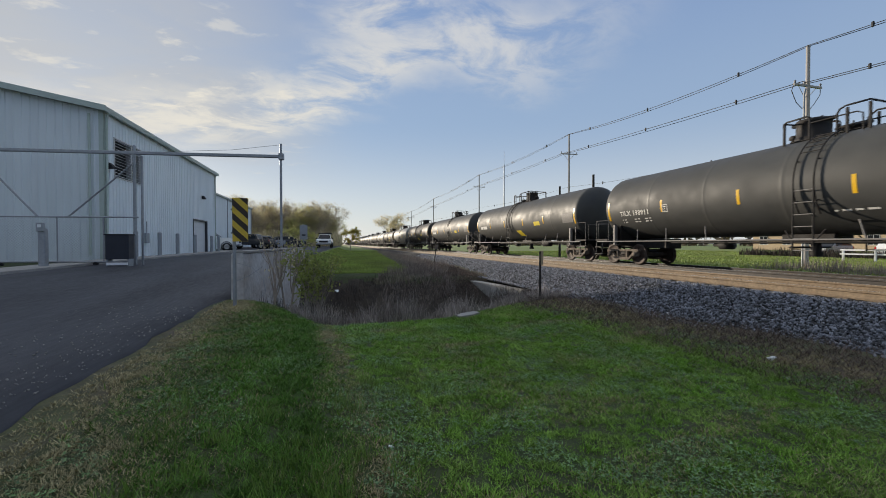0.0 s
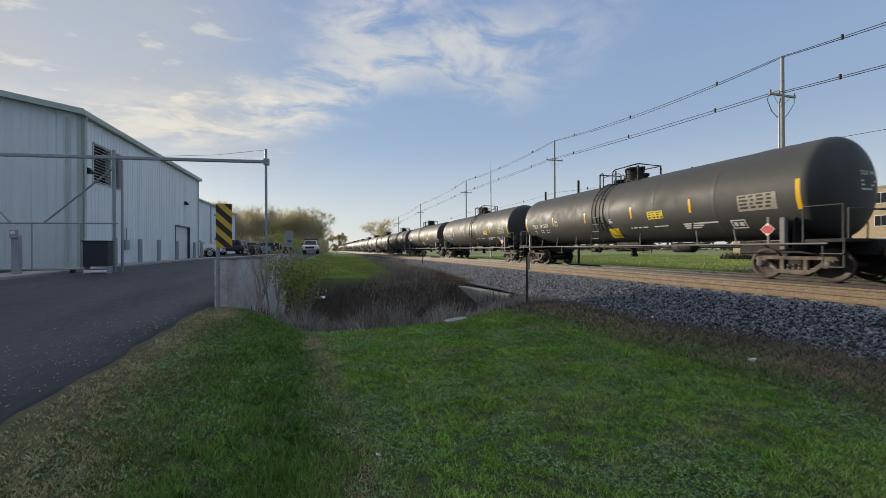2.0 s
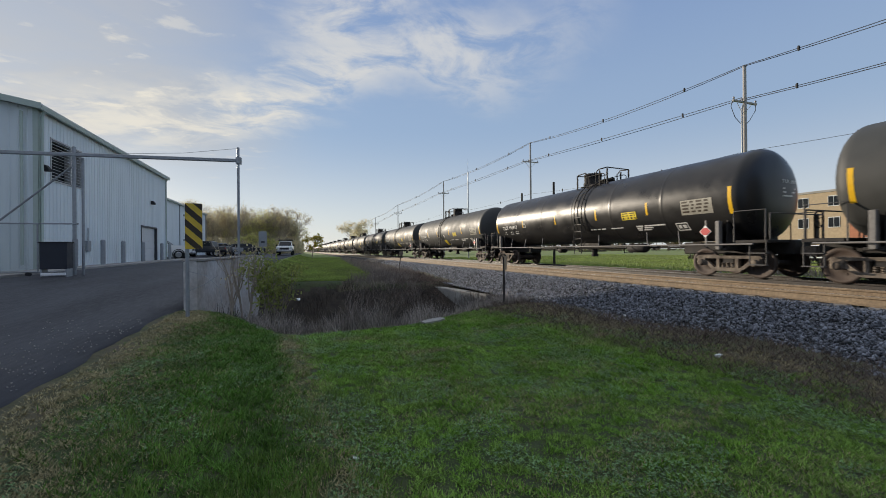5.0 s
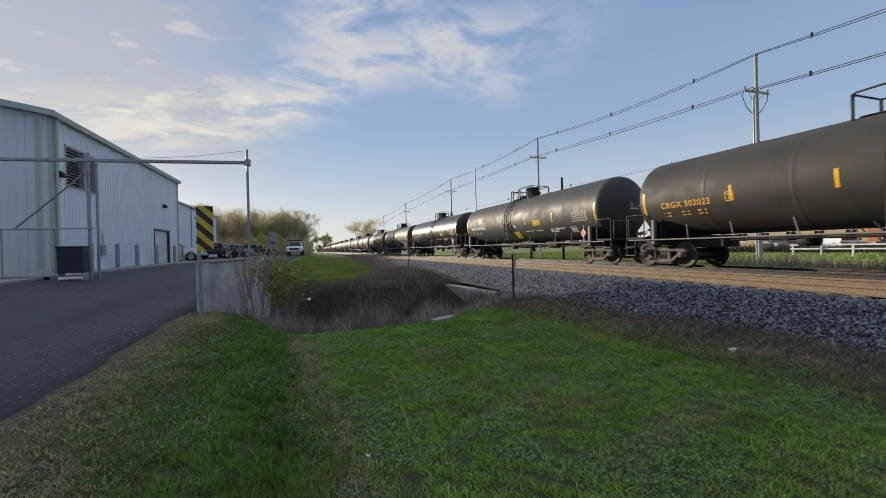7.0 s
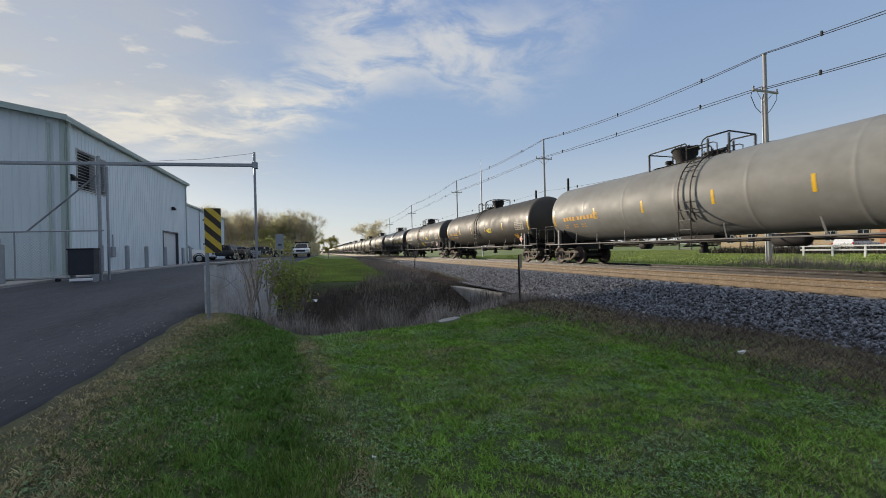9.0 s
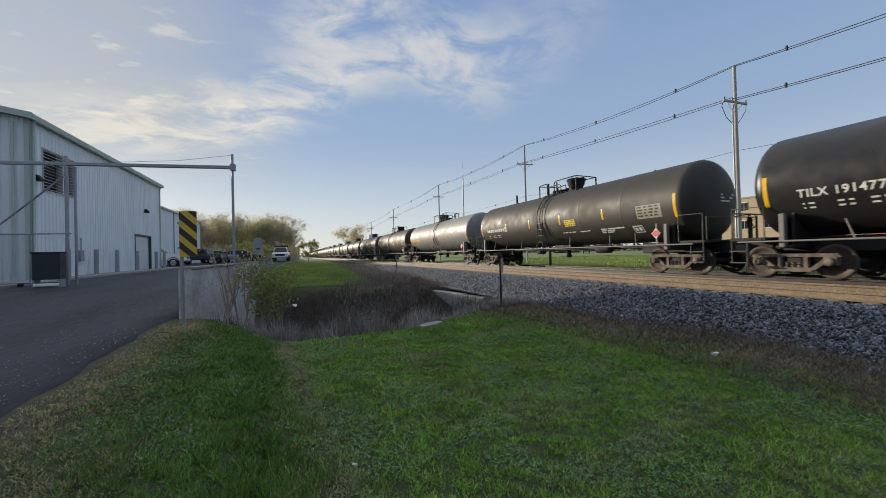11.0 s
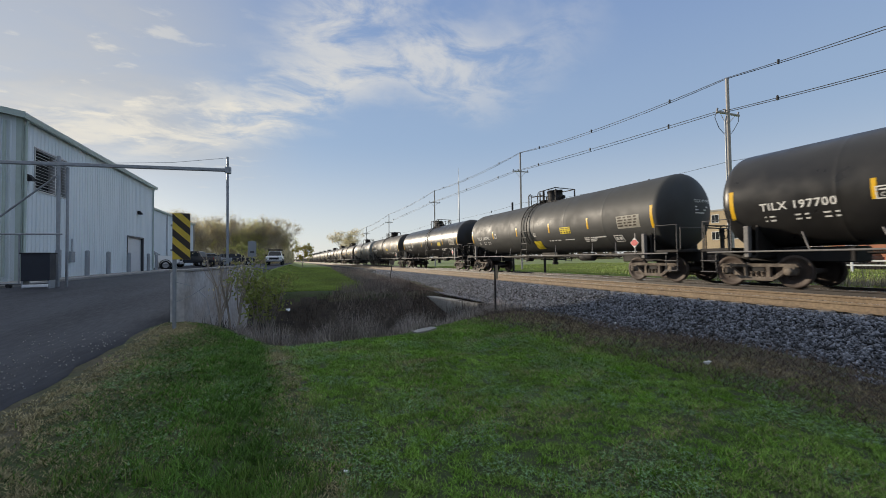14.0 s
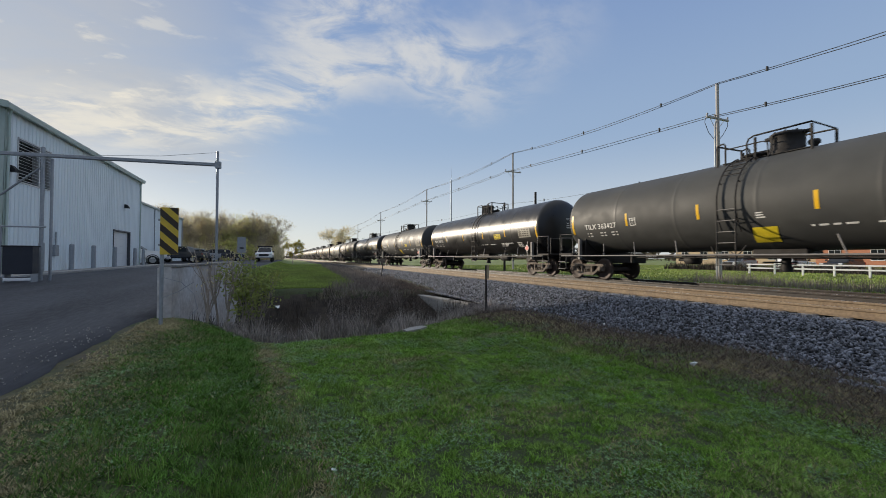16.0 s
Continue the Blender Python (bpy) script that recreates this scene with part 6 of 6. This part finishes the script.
def blades(x, y, z, h, w, lean):
    n = len(x)
    a = rs.uniform(0, 6.283, n)
    b = rs.uniform(0, 6.283, n)
    dx, dy = np.cos(a) * w / 2, np.sin(a) * w / 2
    lx, ly = np.cos(b) * lean * h, np.sin(b) * lean * h
    p0 = np.stack([x - dx, y - dy, z], -1)
    p1 = np.stack([x + dx, y + dy, z], -1)
    p2 = np.stack([x + lx, y + ly, z + h], -1)
    return np.stack([p0, p1, p2], 1).reshape(-1, 3), np.arange(3 * n).reshape(-1, 3)


def ground_at(x, y):
    """Ground height by a table, for many places at once."""
    X, Y = np.arange(-3.5, 9.01, 0.1), np.arange(0.0, 24.01, 0.1)
    tab = np.array([[ground_z(a, b) for a in X] for b in Y]) if "tab" not in GROUND else GROUND["tab"]
    GROUND["tab"] = tab
    i, j = (x + 3.5) / 0.1, y / 0.1
    i0, j0 = np.clip(i.astype(int), 0, len(X) - 2), np.clip(j.astype(int), 0, len(Y) - 2)
    fi, fj = i - i0, j - j0
    return (tab[j0, i0] * (1 - fi) + tab[j0, i0 + 1] * fi) * (1 - fj) + (tab[j0 + 1, i0] * (1 - fi) + tab[j0 + 1, i0 + 1] * fi) * fj


GROUND = {}


def field(x, y, s, seed):
    return np.array([noise.noise((a * s, b * s, seed)) for a, b in zip(x, y)])


def lawn_material():
    """Blade colour by place: lush, bluish and straw patches, and each blade a little apart."""
    m = material("lawn_blades", (0.148, 0.315, 0.030), 0.6, vary=0.4, scale=1.3, second=(0.25, 0.37, 0.085), patches=0.8, patch_scale=1.5, island=0.5, spec=0.25)
    return m


M["lawn"] = lawn_material()
M["rough"] = material("rough_verge_blades", (0.085, 0.195, 0.022), 0.6, vary=0.4, scale=1.6, second=(0.12, 0.23, 0.045), patches=0.7, patch_scale=2.2, island=0.5, spec=0.25)
M["straw"] = material("straw_blades", (0.42, 0.36, 0.20), 0.8, vary=0.2, scale=1.5, second=(0.27, 0.25, 0.13), patches=0.7, patch_scale=1.4, island=0.4)
M["stalk"] = material("grey_dead_stalks", (0.33, 0.28, 0.24), 0.9, vary=0.25, scale=2, second=(0.14, 0.115, 0.10), patches=0.8, patch_scale=1.0, island=0.4)
M["reed"] = material("pale_dead_reeds", (0.46, 0.41, 0.37), 0.9, vary=0.3, scale=2, second=(0.20, 0.17, 0.15), patches=0.9, patch_scale=1.2, island=0.6)
M["weed"] = material("brown_dead_weeds", (0.17, 0.125, 0.10), 0.9, vary=0.3, scale=2, second=(0.075, 0.06, 0.05), patches=0.8, patch_scale=1.2, island=0.5)
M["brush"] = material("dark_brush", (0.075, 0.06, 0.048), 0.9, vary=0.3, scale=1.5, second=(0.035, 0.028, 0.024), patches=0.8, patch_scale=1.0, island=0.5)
M["lush"] = material("lush_tuft", (0.17, 0.27, 0.05), 0.5, vary=0.2, scale=2, island=0.3)

n = 640000
y = 1.3 + 9.2 * rs.uniform(0, 1, n) ** 1.15
x = rs.uniform(-2.5, 6.9, n)
inview = (x > -0.75 * y - 0.6) & (x < 2.6 * y + 1.0)
x, y = x[inview], y[inview]
near_lip = np.interp(x, (-2.2, 0, 2.5, 4.5, 6.5, 8), (9.6, 8.2, 8.6, 9.6, 10.5, 10.5))
near_lip = np.maximum(near_lip, np.interp(x, (-2.2, -1.6, -0.95, -0.5, 0.0), (10.6, 10.2, 9.4, 8.6, 8.1)))
coarse = field(x, y, 0.9, 1.0)
fine = field(x, y, 3.1, 5.0)
clump = field(x, y, 7.0, 3.0)
edge = x + 2.45 + 0.15 * fine
straw = np.clip(0.12 + 1.0 * coarse + 0.6 * fine, 0, 0.9) * 0.55
straw += np.clip(1.25 - edge / 1.5, 0, 1) * 0.95
straw += np.exp(-((x - 0.58 + 0.097 * y + 0.05 * fine) / 0.24) ** 2) * 0.75
straw += np.clip((x - 5.2 + 0.9 * np.clip((y - 5) / 4, 0, 1)) / 1.0, 0, 1) * 0.8
streak = np.array([noise.noise((a * 0.35 + b * 0.2, b * 1.9 - a * 0.5, 8.0)) for a, b in zip(x, y)])
straw += np.clip(streak - 0.12, 0, 1) * 1.1 * np.clip((x - 0.9 + 0.097 * y) / 0.6, 0, 1)
roll = rs.uniform(0, 1, len(x))
thin = rs.uniform(0, 1, len(x)) < np.clip(edge / 0.4, 0.35, 1) * np.clip((near_lip - y) / 0.5, 0, 1) * np.clip((6.9 - x) / 1.5, 0.05, 1) * np.clip(0.75 + 0.9 * clump, 0.15, 1)
green = thin & (roll > straw)
dry = thin & (roll <= straw)
rough_side = x < 0.45 - 0.097 * y + 0.25 * coarse + rs.normal(0, 0.12, len(x))
h = np.clip(0.016 + 0.020 * rs.uniform(0, 1, len(x)) + 0.030 * clump + 0.014 * coarse, 0.010, 0.07) * (1 + 0.05 * y)
for name, mask, mat, lab in (("lawn_grass", green & ~rough_side, M["lawn"], "short mown green lawn grass"), ("verge_grass", green & rough_side, M["rough"], "darker rough green grass of the road verge"), ("dry_grass", dry, M["straw"], "straw-coloured dry grass in the lawn")):
    v, t = blades(x[mask], y[mask], ground_at(x[mask], y[mask]) - 0.004, h[mask] * {"lawn_grass": 1.0, "verge_grass": 1.35, "dry_grass": 0.75}[name], 0.0065 + 0.0013 * y[mask], rs.uniform(0.2, 1.8, mask.sum()))
    tagged(new(name, scatter_mesh(name, v, t, mat)), lab, "grass", kind="stuff")
# low clover, bluish with dew
n = 120000
y = 1.6 + 6.6 * rs.uniform(0, 1, n) ** 1.1
x = rs.uniform(-2.0, 6.0, n)
x, y = x[(x > -0.75 * y - 0.6) & (x < 2.6 * y + 1.0)], y[(x > -0.75 * y - 0.6) & (x < 2.6 * y + 1.0)]
patch = field(x, y, 1.1, 12.0) + 0.5 * field(x, y, 4.0, 14.0)
x, y = x[patch > 0.12], y[patch > 0.12]
v, t = blades(x, y, ground_at(x, y) + rs.uniform(0.012, 0.04, len(x)), rs.uniform(0.002, 0.010, len(x)), rs.uniform(0.010, 0.018, len(x)) * (1 + 0.06 * y), rs.uniform(1.5, 5.0, len(x)))
M["clover"] = material("dewy_clover", (0.15, 0.275, 0.10), 0.5, vary=0.35, scale=2.0, second=(0.09, 0.17, 0.05), patches=0.8, patch_scale=2.5, island=0.45)
tagged(new("clover_leaves", scatter_mesh("clover_leaves", v, t, M["clover"])), "low bluish dewy clover in the lawn", "clover", kind="stuff")
# lush tufts
n = 2600
c = rs.randint(0, 26, n)
cx, cy = rs.uniform(-1.6, 1.2, 26), rs.uniform(2.3, 5.0, 26)
cx[:6], cy[:6] = (-0.05, 0.05, -0.1, -0.25, 0.15, 0.0), (2.5, 2.62, 2.8, 3.3, 3.0, 2.4)
x, y = cx[c] + rs.normal(0, 0.09, n), cy[c] + rs.normal(0, 0.09, n)
v, t = blades(x, y, ground_at(x, y), rs.uniform(0.06, 0.13, n), np.full(n, 0.008), rs.uniform(0.1, 0.6, n))
tagged(new("grass_tufts", scatter_mesh("grass_tufts", v, t, M["lush"])), "longer bright green tufts in the lawn", "grass", kind="stuff")

# dry weeds between lawn and ballast
n = 36000
y = 1.5 + 26 * rs.uniform(0, 1, n) ** 1.3
x = rs.uniform(5.0, 7.5, n) - 1.0 * np.clip((y - 5) / 4, 0, 1) * rs.uniform(0, 1, n)
ok = np.array([ditch(a, b) < 0.9 for a, b in zip(x, y)])
x, y = x[ok], y[ok]
v, t = blades(x, y, ground_at(x, np.minimum(y, 23.9)), rs.uniform(0.03, 0.13, len(x)), 0.006 + 0.0012 * y, rs.uniform(0.3, 1.8, len(x)))
tagged(new("dry_weeds", scatter_mesh("dry_weeds", v, t, M["weed"])), "flattened brown dead weeds along the ballast", "weeds", kind="stuff")

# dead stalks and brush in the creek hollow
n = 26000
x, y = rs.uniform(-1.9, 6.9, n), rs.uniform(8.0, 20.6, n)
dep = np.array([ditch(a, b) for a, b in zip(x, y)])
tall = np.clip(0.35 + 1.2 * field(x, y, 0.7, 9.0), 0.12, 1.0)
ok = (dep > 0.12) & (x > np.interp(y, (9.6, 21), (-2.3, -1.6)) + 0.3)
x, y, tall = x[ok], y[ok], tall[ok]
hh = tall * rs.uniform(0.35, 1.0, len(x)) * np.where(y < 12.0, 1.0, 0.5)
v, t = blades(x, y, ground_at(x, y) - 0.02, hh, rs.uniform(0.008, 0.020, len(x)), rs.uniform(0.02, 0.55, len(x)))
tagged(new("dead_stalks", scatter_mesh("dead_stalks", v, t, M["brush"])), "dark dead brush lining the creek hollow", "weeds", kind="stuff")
# pale reeds along the near lip
n = 10500
x = rs.uniform(-1.0, 6.9, n)
lip = np.interp(x, (-2.2, 0, 2.5, 4.5, 6.5), (10.4, 8.3, 8.7, 9.6, 10.6))
y = lip + np.abs(rs.normal(0, 1.0, n))
tall = np.clip(0.55 + 0.9 * field(x, y, 1.2, 21.0), 0.15, 1.0) * np.interp(x, (-1.3, 0.2, 3.5, 5.5), (0.35, 0.95, 0.85, 0.6))
v, t = blades(x, y, ground_at(x, y) - 0.02, tall * rs.uniform(0.25, 0.95, n), rs.uniform(0.006, 0.017, n), rs.uniform(0.02, 0.9, n))
tagged(new("reeds", scatter_mesh("reeds", v, t, M["reed"])), "pale dead reeds along the creek's near lip", "reeds", kind="stuff")
# sunlit field beyond the railway
n = 110000
x = 19 + 48 * rs.uniform(0, 1, n) ** 1.3
y = rs.uniform(-4, 75, n)
z = np.array([ground_z(a, b) for a, b in zip(x, y)])
v, t = blades(x, y, z, rs.uniform(0.08, 0.16, n), np.full(n, 0.07), rs.uniform(0.2, 1.0, n))
# blade colour lifted too: part of the sunlight is painted in
M["meadow"] = material("sunlit_meadow_blades", (0.30, 0.40, 0.08), 0.7, vary=0.25, scale=0.5, second=(0.20, 0.22, 0.06), patches=0.7, patch_scale=0.2, island=0.3)
tagged(new("field_grass", scatter_mesh("field_grass", v, t, M["meadow"])), "yellow-green grass of the field beyond the railway, coloured brighter as sunlit", "grass", kind="stuff")
# brush behind the train
n = 5000
y = rs.uniform(4, 19, n)
x = rs.uniform(24.5, 28.5, n)
v, t = blades(x, y, np.full(n, -0.62), rs.uniform(0.3, 1.3, n) * np.clip(0.5 + field(x, y, 0.5, 2.0), 0.1, 1), rs.uniform(0.015, 0.03, n), rs.uniform(0.05, 0.5, n))
tagged(new("trackside_brush", scatter_mesh("trackside_brush", v, t, M["stalk"])), "reddish-brown bare brush beyond the tracks", "brush", kind="stuff")
# dark hedge before the parked cars beyond the railway
n = 9000
y = rs.uniform(-12, 40, n)
x = rs.uniform(51.0, 53.5, n)
v, t = blades(x, y, np.full(n, -0.6), rs.uniform(0.5, 1.55, n) * np.clip(0.75 + 0.6 * field(x, y, 0.3, 7.0), 0.3, 1), rs.uniform(0.04, 0.10, n), rs.uniform(0.05, 0.5, n))
tagged(new("far_hedge", scatter_mesh("far_hedge", v, t, M["brush"])), "dark scrubby hedge beyond the railway field", "hedge", kind="stuff")
# grass of the far bank and of the field beyond the railway
n = 90000
y = 20.8 + 44 * rs.uniform(0, 1, n) ** 1.7
x = rs.uniform(-1.4, 6.6, n)
ok = (x > np.array([road_right(b) + 0.3 for b in y])) & (x < np.array([bank_right(b) for b in y]) + 0.25 * field(x, y, 1.5, 6.0))
x, y = x[ok], y[ok]
z = np.array([ground_z(a, b) for a, b in zip(x, y)])
v, t = blades(x, y, z, rs.uniform(0.05, 0.10, len(x)), np.full(len(x), 0.035), rs.uniform(0.2, 1.0, len(x)))
tagged(new("bank_grass", scatter_mesh("bank_grass", v, t, M["meadow"])), "green grass on the far creek bank, coloured brighter as sunlit", "grass", kind="stuff")
# tangled dead scrub between the far bank and the ballast
n = 16000
y = 17.5 + 40 * rs.uniform(0, 1, n) ** 1.5
x = np.array([bank_right(b) for b in y]) + rs.uniform(-0.3, 3.0, n)
ok = x < 7.3
x, y = x[ok], y[ok]
z = np.array([ground_z(a, b) for a, b in zip(x, y)])
v, t = blades(x, y, z - 0.02, rs.uniform(0.1, 0.75, len(x)) * np.clip(0.55 + field(x, y, 0.6, 4.0), 0.2, 1), rs.uniform(0.012, 0.03, len(x)), rs.uniform(0.1, 0.9, len(x)))
tagged(new("dead_scrub", scatter_mesh("dead_scrub", v, t, M["stalk"])), "grey-brown dead scrub along the railway bank", "scrub", kind="stuff")


# ---------- what moves ----------
def motions():
    for car, y in train:
        walk(car, [(t, pose(TRAIN_X, y + SPEED * t, 0)) for t in (0, 8, 16)])
    step = 1 / FPS
    turn = math.degrees(SPEED * step / 0.462)
    for car in near_cars:
        for tr in [o for o in car.children if o.name.startswith("truck")]:
            for ws in [o for o in tr.children if o.name.startswith("wheelset")]:
                y = ws.matrix_basis.translation.y
                walk(ws, [(i * step, pose(0, y, 0.462) @ Matrix.Rotation(radians(-turn * i), 4, "X")) for i in range(16 * FPS + 1)])


motions()
